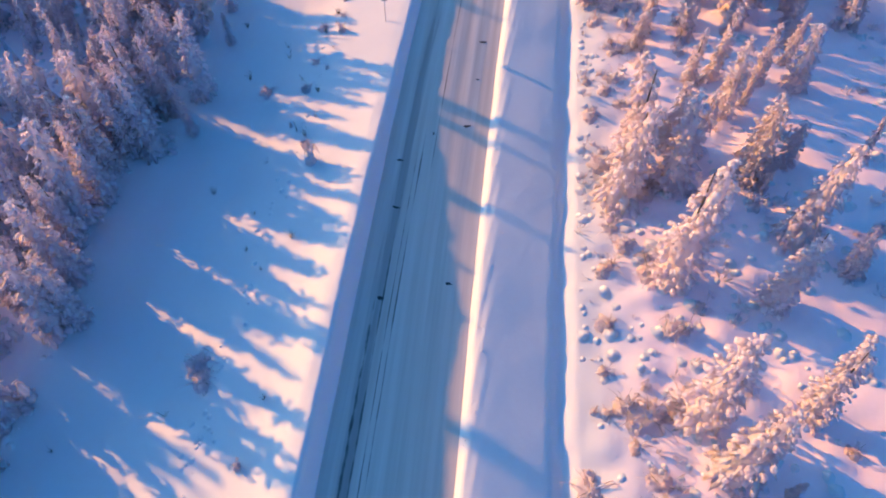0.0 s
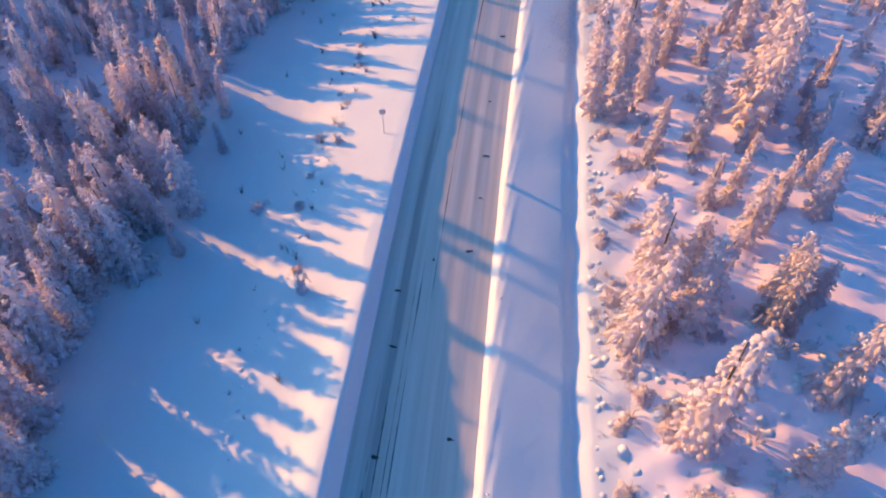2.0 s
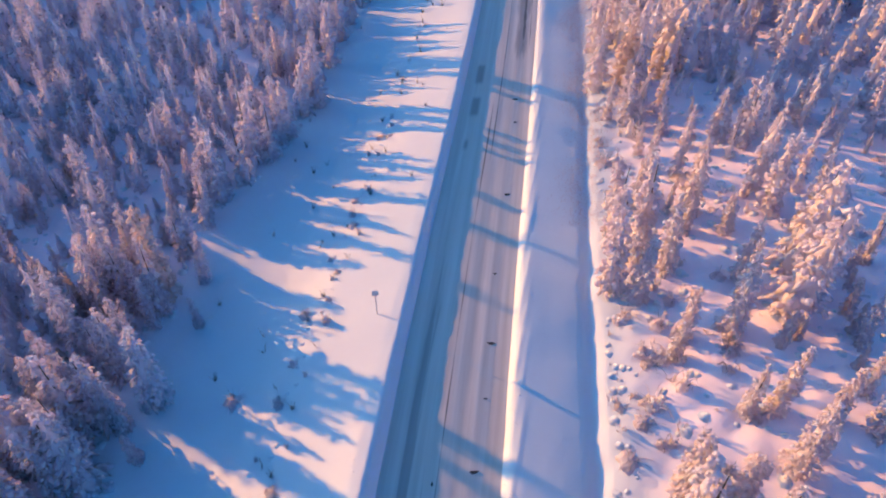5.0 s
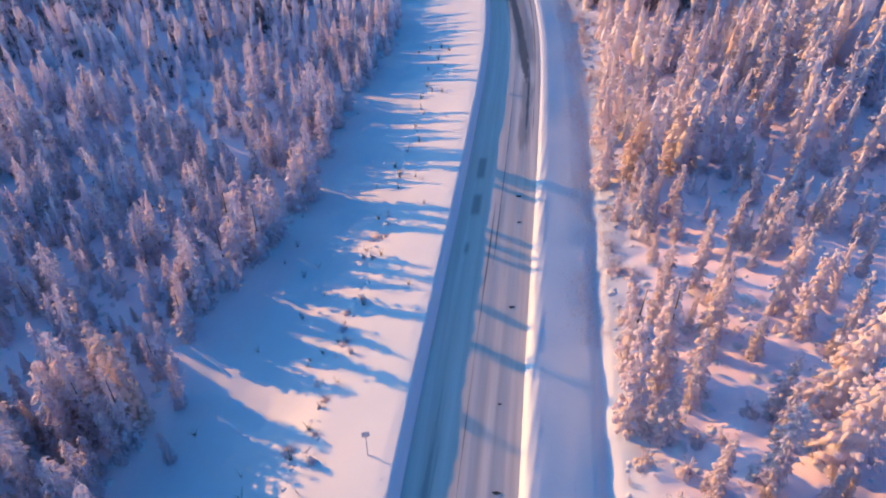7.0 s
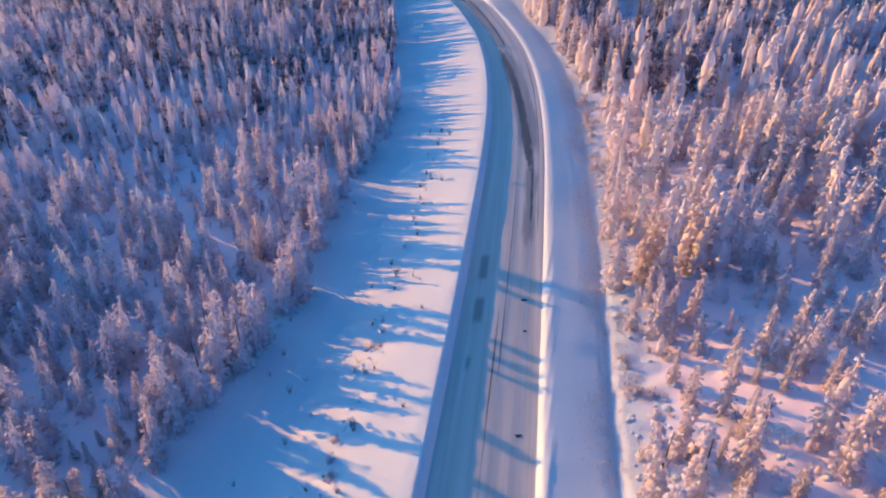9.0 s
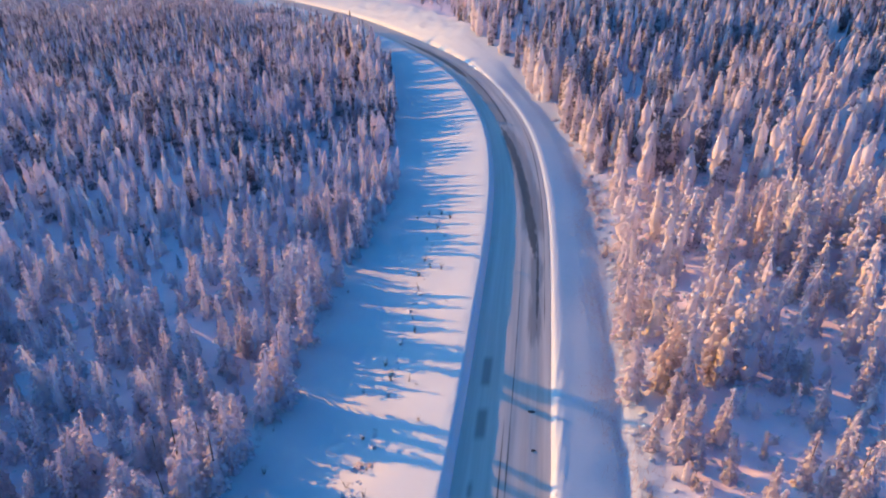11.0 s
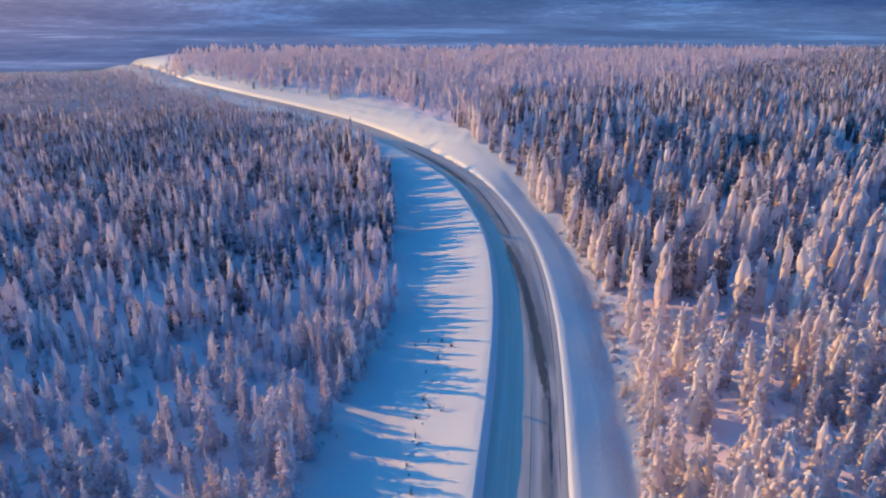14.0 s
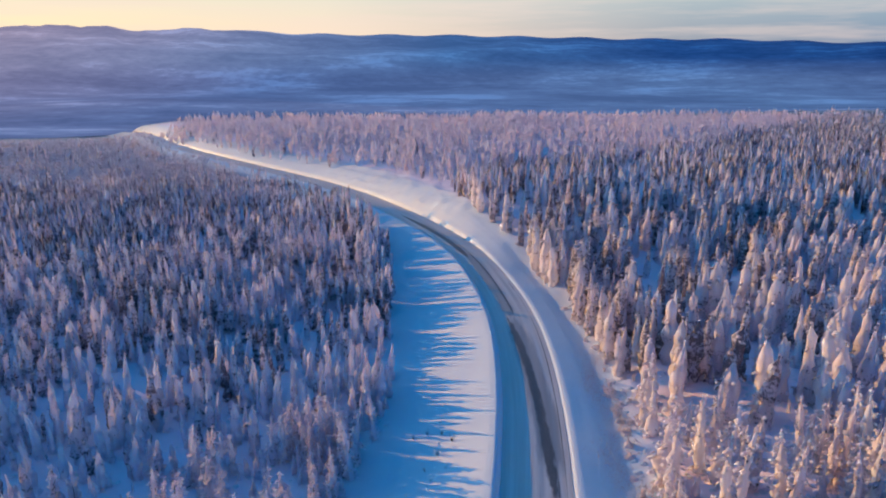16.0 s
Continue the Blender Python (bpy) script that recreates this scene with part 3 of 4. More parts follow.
# edges of the woods: y and the distance from the road
LEFT_Y = [-60, 10, 23, 32, 45, 52, 60, 70, 77, 90, 100, 118, 136, 150, 173, 214, 240, 262, 300, 520]
LEFT_D = [25, 25, 24, 27, 25.5, 26, 25, 27, 24, 22.5, 22.5, 22.5, 19.5, 20, 21.5, 17, 12.5, 9.5, 8, 7]
RIGHT_Y = [-60, 20, 40, 60, 84, 102, 113, 124, 140, 152, 170, 190, 212, 231, 250, 270, 298, 320, 340, 520]
RIGHT_D = [20, 19, 15, 13, 12, 11, 10.3, 12.5, 12, 11.5, 10, 11, 11, 11, 12.5, 13.5, 13.5, 8, 6, 5]

# trees added, partly unseen, to cast the shadows on the clearing: x, y and height
LEFT_SHADE = [
    (-54.9, 41.0, 5.0), (-54.4, 37.5, 5.0), (-52.8, 35.6, 5.0), (-46.4, 30.3, 5.0), (-48.7, 39.6, 5.1), (-52.8, 32.5, 5.0),
    (-46.6, 33.5, 5.1), (-33.6, 24.7, 5.0), (-26.4, 24.5, 5.8), (-27.0, 27.5, 6.5), (-27.8, 30.7, 8.3), (-27.1, 35.0, 8.3),
    (-25.8, 40.0, 8.0), (-25.2, 42.2, 8.0), (-24.2, 45.0, 7.9), (-24.6, 49.3, 7.9), (-23.9, 56.2, 8.1), (-23.1, 63.4, 5.7),
    (-23.0, 67.4, 6.0), (-22.5, 71.5, 9.1),
]
LEFT_SHADE_FAR = [
    (-20.6, 74.4, 7.7), (-23.4, 69.0, 6.5), (-18.6, 78.8, 7.3), (-17.7, 82.6, 7.2), (-16.0, 89.9, 7.0), (-16.5, 87.5, 8.5),
    (-15.7, 91.2, 8.3), (-18.2, 81.4, 8.5), (-14.9, 100.1, 8.6), (-14.4, 107.3, 7.1), (-13.5, 113.0, 7.3),
]
# single trees that stand out at the edges of the woods: x, y and height
LEFT_NEAR = [
    (-25.3, 23.5, 8.1), (-28.1, 32.9, 10.5), (-32.3, 34.4, 6.0), (-26.6, 34.6, 7.3), (-24.2, 40.2, 8.1), (-33.0, 41.6, 7.0),
    (-21.3, 41.9, 3.6), (-23.2, 44.5, 5.7), (-29.1, 45.6, 7.1), (-21.5, 46.9, 9.2), (-25.0, 51.7, 6.8), (-20.4, 54.6, 3.7),
    (-36.4, 56.0, 5.0), (-30.8, 56.6, 4.5), (-27.5, 57.7, 10.5), (-24.3, 58.2, 10.5), (-21.3, 59.8, 5.6), (-34.2, 60.2, 4.6),
    (-31.7, 60.3, 3.3), (-24.9, 60.8, 3.0), (-41.5, 65.5, 5.0),
]
LEFT_FAR = [
    (-33.0, 70.6, 4.3), (-35.6, 71.8, 8.1), (-42.2, 73.0, 5.6), (-24.2, 73.5, 6.0), (-32.8, 76.7, 4.8), (-20.8, 77.5, 10.2),
    (-35.6, 77.8, 4.8), (-32.0, 78.1, 4.4), (-28.9, 78.3, 4.0), (-45.4, 86.5, 6.9), (-15.0, 89.4, 8.1), (-24.4, 93.3, 4.7),
    (-31.9, 94.5, 2.7), (-35.4, 98.0, 5.1), (-23.1, 98.2, 5.2), (-18.2, 105.1, 10.5), (-25.5, 108.6, 10.5), (-30.6, 108.8, 6.7),
    (-16.6, 112.9, 7.6), (-23.1, 114.9, 7.2), (-15.1, 128.3, 7.8),
]
RIGHT_NEAR = [
    (17.6, 9.8, 2.3), (15.2, 11.1, 7.8), (19.9, 13.9, 7.6), (14.1, 14.1, 10.2), (19.7, 21.0, 7.9), (24.8, 22.8, 4.3),
    (14.4, 23.3, 10.5), (22.4, 25.7, 8.5), (12.1, 30.2, 9.0), (20.7, 30.9, 7.4), (15.8, 31.1, 8.8), (23.7, 32.2, 4.2),
    (28.8, 32.3, 3.5), (12.9, 32.4, 10.5), (21.8, 33.1, 6.0), (17.0, 33.2, 6.8), (16.4, 35.5, 5.7), (14.3, 36.5, 6.5),
    (20.7, 37.5, 7.4), (26.3, 39.7, 5.7), (23.9, 40.8, 5.7), (20.9, 41.7, 6.6), (19.2, 41.7, 4.8), (32.9, 46.1, 3.2),
    (28.1, 46.5, 5.7), (20.3, 48.5, 7.7),
]
RIGHT_MIDDLE = [
    (24.4, 49.5, 10.5), (29.5, 51.6, 1.9), (14.7, 52.7, 6.4), (22.4, 53.7, 6.2), (12.9, 54.1, 10.5), (26.5, 54.1, 10.2),
    (31.9, 54.4, 4.7), (17.4, 55.2, 7.5), (15.8, 57.9, 9.3), (29.3, 59.2, 7.5), (23.0, 59.2, 4.2), (14.2, 60.4, 7.6),
    (27.2, 61.4, 8.3), (20.9, 62.3, 7.0), (32.3, 62.8, 3.5), (16.8, 63.9, 5.5), (26.7, 64.1, 8.1), (21.9, 65.2, 5.3),
    (34.4, 67.2, 4.2), (21.1, 67.5, 6.5), (38.3, 68.6, 2.1), (29.5, 68.8, 4.5), (26.2, 69.1, 4.2), (28.0, 70.9, 6.6),
    (23.2, 71.7, 4.7), (37.0, 71.7, 4.4),
]
RIGHT_FAR = [
    (26.5, 71.9, 4.2), (28.3, 72.8, 5.9), (26.2, 73.5, 4.9), (34.4, 75.0, 5.1), (21.6, 75.1, 4.6), (24.8, 76.7, 2.9),
    (18.9, 77.6, 6.7), (22.1, 78.9, 5.6), (17.0, 78.9, 4.8), (29.8, 79.1, 5.1), (19.4, 79.7, 4.1), (35.0, 82.6, 5.4),
    (39.1, 83.9, 5.8), (31.0, 84.1, 4.8), (29.0, 84.4, 5.5), (16.9, 85.7, 7.5), (19.6, 86.4, 8.0), (35.8, 92.2, 4.8),
    (39.6, 92.3, 4.2), (18.7, 95.4, 7.9), (45.1, 95.4, 4.3), (37.3, 96.9, 6.7), (28.1, 97.0, 8.1), (36.6, 98.7, 4.8),
    (34.4, 101.4, 6.7), (26.6, 106.0, 4.2),
]

# gaps between the trees through which the sun reaches the clearing: x, y where a streak of light begins, half its width
GAPS = [(-23.8, 26.2, 0.5), (-22.9, 31.2, 0.5), (-26.0, 21.1, 0.6), (-25.9, 17.3, 0.6), (-15.8, 31.1, 0.5), (-18.9, 42.6, 0.6),
        (-15.6, 45.7, 0.8), (-17.5, 53.8, 0.7), (-17.3, 60.2, 0.5), (-16.0, 18.4, 0.5), (-12.3, 19.8, 0.3), (-10.1, 32.2, 0.5),
        (-18.2, 74.0, 0.7), (-15.0, 92.0, 0.6), (-14.1, 99.4, 0.6), (-19.2, 62.8, 0.7), (-17.0, 57.1, 0.6), (-18.8, 64.0, 0.4),
        (-15.1, 63.9, 0.5), (-9.7, 71.8, 0.6), (-8.2, 78.1, 0.8), (-7.9, 88.1, 1.6), (-10.4, 108.2, 1.0), (-12.0, 116.6, 0.5)]
GAPS = [(x, y, w, ground_at(x, y)) for x, y, w in GAPS]
flat = Vector((-sun_way.x, -sun_way.y)).normalized()
fall = math.tan(radians(SUN_HEIGHT))


def under_gaps(x, y, high):
    """The height up to which a tree leaves the gaps open."""
    zb = ground_at(x, y)
    for gx, gy, w, gz in GAPS:
        rx, ry_ = gx - x, gy - y
        run = rx * flat.x + ry_ * flat.y
        if run > 0 and abs(rx * flat.y - ry_ * flat.x) < (0.75 * w + 0.05 * high if gy > 50 else 0.8 * w + 0.045 * high):
            high = min(high, gz + run * fall - zb - 0.3)
    return high


def in_woods(d, y):
    return y > 442 or d < -np.interp(y, LEFT_Y, LEFT_D) or d > np.interp(y, RIGHT_Y, RIGHT_D)


heroes = [(x, y, h) for group in (LEFT_NEAR, LEFT_FAR, LEFT_SHADE, LEFT_SHADE_FAR, RIGHT_NEAR, RIGHT_MIDDLE, RIGHT_FAR) for x, y, h in group]
# low trees added to block the sun up to where each streak of light begins
for gx, gy, w, gz in GAPS:
    for side in (-0.5, 0.5):
        for run in range(6, 60):
            x, y = gx - flat.x * run + flat.y * w * side, gy - flat.y * run - flat.x * w * side
            high = under_gaps(x, y, 12.0)
            if high > 4.0 and (x - road_x(y)) / stretch_at(y) < -np.interp(y, LEFT_Y, LEFT_D) - 1:
                heroes.append((x, y, min(high + 0.2, 9.0)))
                break
cell = {(int(x // 1.3), int(y // 1.3)): 1 for x, y, h in heroes}
spots = []
for _ in range(180000):
    y = rng.uniform(-30, 660)
    west, east = 70 + 0.68 * max(y, 0), 40 + 0.68 * max(y, 0)
    if rng.uniform() > (west + east) / 1010:
        continue
    x = rng.uniform(-west, east)
    d = (x - road_x(y)) / stretch_at(y)
    if not in_woods(d, y) or y > 545 + 0.3 * x:
        continue
    n = float(hash_noise(x, y, 19.0, 0.7)) * 0.6 + float(hash_noise(x, y, 7.0, 2.7)) * 0.4
    keep = 0.58 + 0.4 * n if d < 0 else 0.42 + 0.46 * n
    high = (7.9 if d < 0 or y < 84 else 9.4) * (0.45 + 0.78 * rng.beta(1.8, 1.8))
    if 5 < x < 38 and 0 < y < 46:
        keep, high = keep * 0.08, high * 0.5
    elif 5 < x < 40 and y < 84:
        keep, high = keep * 0.4, high * 0.62
    elif -34 < x < 0 and 20 < y < 78:
        keep, high = keep * 1.1, high * (1.06 if y < 60 else 0.88)
    elif -46 < d < 0 and 78 <= y < 175:
        high *= 0.82
    if -np.interp(y, LEFT_Y, LEFT_D) - 7 < d < 0:
        keep *= 1.7
    elif 0 < d < np.interp(y, RIGHT_Y, RIGHT_D) + 9:
        keep *= 1.15 if y < 140 else 1.6
    if d < -36 and y < 170:
        high *= 1.0 if y < 70 else 0.87 if d < -46 or y < 78 else 1.0
    if y > 250 and d > 0:
        high *= 0.78
    if y > 170 and d < -30:
        keep, high = keep + 0.25, high * 0.85
    if y > 275 and -34 < d < 0:
        keep, high = keep * 1.5, high * 0.58
    if rng.uniform() > keep:
        continue
    if d < 0 and y < 200:
        high = under_gaps(x, y, high)
        if high < 2.0:
            continue
    spots.append((x, y, d, high))
spots.sort(key=lambda s: math.hypot(s[0], max(0.0, s[1] - 60, 12 - s[1])))
kept = []
for s in spots:
    key = (int(s[0] // 1.3), int(s[1] // 1.3))
    if key not in cell:
        cell[key] = 1
        kept.append(s)
spots = kept


def plant(x, y, high, k, turn, wide=1.0):
    crowns = NEAR if y < 60 else EDGE
    m = Matrix.LocRotScale((x, y, ground_at(x, y) - 0.1), Euler((rng.normal(0, 0.03), rng.normal(0, 0.03), turn)), (high * wide, high * wide, high))
    words = "tall" if high > 7.5 else "young" if high < 5 else "slender"
    side = "below the embankment" if x < 0 else "on the slope above the road"
    tree = thing("spruce_tree", m, f"{words} spruce laden with frozen snow {side}", "tree", "spruces along the road")
    part_mesh("trunk", STEM, tree, "dark bark trunk")
    part_mesh("crown", crowns[k], tree, "snow-caked boughs")


def forest(name, places, shapes, label, mats, slim_by=1.0):
    vs, fs, slots, count = [], [], [], 0
    for x, y, d, high in places:
        v, f, slot = shapes[rng.integers(len(shapes))]
        q = rng.uniform(0, 6.28)
        c, s = math.cos(q), math.sin(q)
        w = high * rng.uniform(0.9, 1.35) * slim_by
        vs.append(np.stack([(v[:, 0] * c - v[:, 1] * s) * w + x, (v[:, 0] * s + v[:, 1] * c) * w + y, v[:, 2] * high + ground_at(x, y) - 0.1], 1))
        fs.append(f + count)
        slots.append(slot)
        count += len(v)
    tagged(new(name, mesh_of(name, np.concatenate(vs), np.concatenate(fs), mats, True, np.concatenate(slots))), label, "forest", kind="stuff")


for x, y, high in heroes:
    plant(x, y, high, int(rng.integers(len(NEAR))), rng.uniform(0, 6.28), rng.uniform(0.9, 1.15) )
more = 300 - len(heroes)
for x, y, d, high in spots[:more]:
    plant(x, y, high, int(rng.integers(len(NEAR))), rng.uniform(0, 6.28), rng.uniform(0.9, 1.25))
# beyond a ragged line the spruces give way to thin birch on the plateau and to low scrub on the far side of the road
BIRCH_X, BIRCH_Y = [-60, -30, -5, 30, 78, 160, 260], [262, 244, 246, 286, 312, 415, 520]


def among_birches(x, y, d):
    return y > float(np.interp(x, BIRCH_X, BIRCH_Y)) if d > 0 else y > 325 + 0.12 * (x + 100)


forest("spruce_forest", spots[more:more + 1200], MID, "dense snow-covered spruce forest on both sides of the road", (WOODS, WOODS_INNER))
last_spruces = [s for s in spots[more + 1200:] if not among_birches(s[0], s[1] + rng.normal(0, 9), s[2]) or rng.uniform() < 0.05]
band = last_spruces[:4100]
middle = [s for i, s in enumerate(band) if rng.uniform() > i / 1300 + (0.35 if s[2] > 0 and s[1] > 130 else 0.0)]
taken = set(middle)
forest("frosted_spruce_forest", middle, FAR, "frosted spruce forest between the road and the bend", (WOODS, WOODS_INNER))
forest("far_spruce_forest", [s for s in band if s not in taken], FAR, "distant spruce forest around the bend, its shaded sides painted darker", (SHADED_WOODS, SHADED_INNER))
young = []
while len(young) < 900:
    y = rng.uniform(15, 175)
    d = -float(np.interp(y, LEFT_Y, LEFT_D)) - 55 * rng.uniform() ** 1.3 if rng.uniform() < 0.75 else float(np.interp(y, RIGHT_Y, RIGHT_D)) + rng.uniform(1, 45)
    x = road_x(y) + d * stretch_at(y)
    if hash_noise(x, y, 6.0, 5.0) + rng.normal(0, 0.3) > 0.0 and (d < 0 or y > 60):
        young.append((x, y, d, rng.uniform(1.0, 2.8)))
forest("spruce_thicket", young, FAR, "low young spruces half buried in snow between the tall ones", (WOODS, WOODS_INNER), 1.5)
forest("valley_spruce_forest", last_spruces[4100:], LAST, "snow-covered spruce forest stretching towards the valley", (SHADED_WOODS, SHADED_INNER))


def birch(rng, limbs, spread, low):
    """A leafless crown one metre tall: a slim stem and rising limbs furred with frost."""
    vs, fs = [], []
    for i in range(limbs + 1):
        q = i * 2.4 + rng.normal(0, 0.4)
        out = np.array([math.cos(q), math.sin(q), 0.0])
        z = rng.uniform(low, 0.62)
        root = out * 0.02 + np.array([0, 0, z if i else 0.0])
        tip = root + out * spread * rng.uniform(0.4, 1.0) * (1.15 - z) + np.array([0, 0, min(rng.uniform(0.25, 0.5), 1.0 - z)]) if i else np.array([0, 0, 0.95])
        mid, w = root * 0.5 + tip * 0.5, rng.uniform(0.014, 0.03) if i else 0.015
        vs.append(np.array([root, mid + np.array([w, 0, 0]), mid + np.array([-w / 2, w * 0.87, 0]), mid + np.array([-w / 2, -w * 0.87, 0]), tip]))
        fs.append(np.array([(0, 2, 1), (0, 3, 2), (0, 1, 3), (4, 1, 2), (4, 2, 3), (4, 3, 1)]) + 5 * i)
    fs = np.concatenate(fs)
    return np.concatenate(vs), fs, np.zeros(len(fs), int)


BIRCHES = [birch(rng, 10, 0.15, 0.06) for _ in range(10)]
BUSHES = [birch(rng, 7, 0.75, 0.02) for _ in range(8)]
birches, bushes = [], []
while len(birches) < 4600 or len(bushes) < 2600:
    right = rng.uniform() < 0.6
    y = 240 + 320 * rng.uniform() ** 1.35
    x = rng.uniform(-190, 300) if right else rng.uniform(-330, -60)
    d = (x - road_x(y)) / stretch_at(y)
    if (d > 0) != right or not in_woods(d, y) or y > (545 if right else 600) + 0.3 * x or not among_birches(x, y, d):
        continue
    clump = float(hash_noise(x, y, 23.0, 1.9))
    if right and len(birches) < 4600 and clump + rng.normal(0, 0.5) > (-0.6 if y < 370 else -1.2):
        birches.append((x, y, d, rng.uniform(5.0, 9.5)))
    elif not right and len(bushes) < 2600:
        bushes.append((x, y, d, rng.uniform(2.6, 5.2)))
forest("frosted_birch_wood", birches, BIRCHES, "pale thin hoarfrosted birch wood at the edge of the plateau", (PALE,))
forest("frosted_birch_scrub", bushes, BUSHES, "low mauve birch scrub dusted with frost above the valley", (SCRUB,))


# ---- shrubs, tufts and clods of snow ----
def tube(points, r0, r1, sides=4):
    """A thin tapered twig along points."""
    v, f = [], []
    for i, p in enumerate(points):
        r = r0 + (r1 - r0) * i / (len(points) - 1)
        v += [(p[0] + r * math.cos(2 * math.pi * k / sides), p[1] + r * math.sin(2 * math.pi * k / sides), p[2]) for k in range(sides)]
    for i in range(len(points) - 1):
        for k in range(sides):
            a0, b0 = i * sides, (i + 1) * sides
            f.append((a0 + k, a0 + (k + 1) % sides, b0 + (k + 1) % sides, b0 + k))
    return np.array(v), np.array(f)


def join(pieces):
    vs, fs, count = [], [], 0
    for v, f in pieces:
        vs.append(v)
        fs.append(f + count)
        count += len(v)
    return np.concatenate(vs), np.concatenate(fs)


def shrub(stems, spread, tall, knobs):
    """A lobed heap of snow with lumps on it, frosted twigs that arch out of it, and a few bare stems."""
    twigs, snow = [], []
    n, levels = 12, 5
    lobes = rng.uniform(0, 6.28, 3)
    verts, faces = [], []
    for j in range(levels):
        s = j / (levels - 1)
        for k in range(n):
            q = 2 * math.pi * (k + 0.5 * (j % 2)) / n
            r = spread * (1 - 0.96 * s ** 1.6) * (0.75 + 0.35 * math.sin(2 * q + lobes[0]) * math.sin(3 * q + lobes[1]) + rng.uniform(-0.12, 0.12))
            verts.append((r * math.cos(q), r * math.sin(q), tall * (0.5 * s ** 0.7 * (1 + 0.4 * math.sin(q + lobes[2])) - 0.1) + rng.uniform(-0.04, 0.04) * tall))
    for j in range(levels - 1):
        for k in range(n):
            a0, a1, b0, b1 = j * n + k, j * n + (k + 1) % n, (j + 1) * n + k, (j + 1) * n + (k + 1) % n
            faces += [(a0, a1, b1), (a0, b1, b0)]
    snow.append((np.array(verts), np.array(faces)))
    for i in range(stems):
        q = i * 2.39996 + rng.normal(0, 0.4)
        out = np.array([math.cos(q), math.sin(q), 0.0])
        reach, up = spread * rng.uniform(0.5, 1.2), tall * rng.uniform(0.55, 1.1)
        root = out * spread * rng.uniform(0.0, 0.35)
        bend = [root, root + out * reach * 0.3 + np.array([0, 0, up * 0.75]), root + out * reach * 0.65 + np.array([0, 0, up]),
                root + out * reach + np.array([0, 0, up * rng.uniform(0.3, 0.75)])]
        thick = rng.uniform(0.03, 0.06)
        if i % 4:
            v, f = tube(bend, thick, thick * 0.6, 3)
            snow.append((v, np.concatenate([f[:, :3], f[:, [0, 2, 3]]])))
        else:
            twigs.append(tube(bend, 0.016, 0.006, 3))
    for _ in range(knobs):
        p = np.array(verts[int(rng.integers(n, len(verts)))])
        v = BLOB[0] * (rng.uniform(0.08, 0.2) * rng.uniform(0.7, 1.4, 3)) + p
        snow.append((v, BLOB[1]))
    return mesh_of("stem", *join(twigs), BARK), mesh_of("snow_load", *join(snow), FROST)


SHRUBS = [shrub(10, 0.9, 0.8, 9), shrub(12, 1.2, 0.7, 11), shrub(9, 0.6, 1.2, 7), shrub(14, 1.4, 0.8, 12), shrub(8, 0.45, 1.4, 6)]


def put_shrub(x, y, size, label="low shrub bowed down under a crust of snow"):
    s = SHRUBS[int(rng.integers(len(SHRUBS)))]
    m = Matrix.LocRotScale((x, y, ground_at(x, y) - 0.06), Euler((0, 0, rng.uniform(0, 6.28))), (size, size, size * rng.uniform(0.8, 1.2)))
    t = thing("snowy_shrub", m, label, "shrub", "shrubs beside the road")
    part_mesh("stem", s[0], t, "thin dark stems")
    part_mesh("snow_load", s[1], t)


for _ in range(110):
    y = 4 + 70 * rng.beta(1.1, 1.6)
    d = 10.9 + 9 * rng.beta(1.1, 2.0)
    put_shrub(road_x(y) + d, y, rng.uniform(0.5, 1.3))
for _ in range(36):
    y, d = rng.uniform(8, 95), rng.uniform(16, 42)
    put_shrub(road_x(y) + d, y, rng.uniform(0.4, 1.1), "small bush buried in snow among the spruces")
for _ in range(90):
    y, d = rng.uniform(70, 200), 10.2 + 5 * rng.uniform() ** 1.3
    put_shrub(road_x(y) + d * stretch_at(y), y, rng.uniform(0.5, 1.0))
for x, y, size in [(-10.1, 35.9, 1.3), (-15.6, 19.4, 1.2), (-14.9, 17.9, 0.9), (-11.5, 12.2, 0.8), (-9.2, 52.3, 0.9), (-8.6, 66.0, 0.8), (-15.4, 46.2, 0.9)]:
    put_shrub(x, y, size, "leaning snow-crusted shrub alone in the clearing")

for _ in range(26):
    y = rng.uniform(34, 120)
    put_shrub(road_x(y) + (-11.5 + rng.normal(0, 0.8)) * stretch_at(y), y, rng.uniform(0.3, 0.65), "small snow-crusted shrub on the ledge of the clearing")


# lumps of snow over stumps, heather and young spruce on the floor of the woods
HEAPS = []
for _ in range(8):
    n, levels = 7, 2
    v = [((1 - 0.4 * j) * rng.uniform(0.8, 1.2) * math.cos(q), (1 - 0.4 * j) * rng.uniform(0.8, 1.2) * math.sin(q), 0.7 * j * rng.uniform(0.8, 1.2) - 0.2)
         for j in range(levels) for k in range(n) for q in [2 * math.pi * (k + 0.5 * (j % 2)) / n]] + [(0.0, 0.0, 1.0)]
    f = [t for j in range(levels - 1) for k in range(n) for a0, a1, b0, b1 in [(j * n + k, j * n + (k + 1) % n, j * n + n + k, j * n + n + (k + 1) % n)] for t in ((a0, a1, b1), (a0, b1, b0))]
    f += [(levels * n - n + k, levels * n - n + (k + 1) % n, levels * n) for k in range(n)]
    HEAPS.append((np.array(v), np.array(f)))
SPRIGS = []
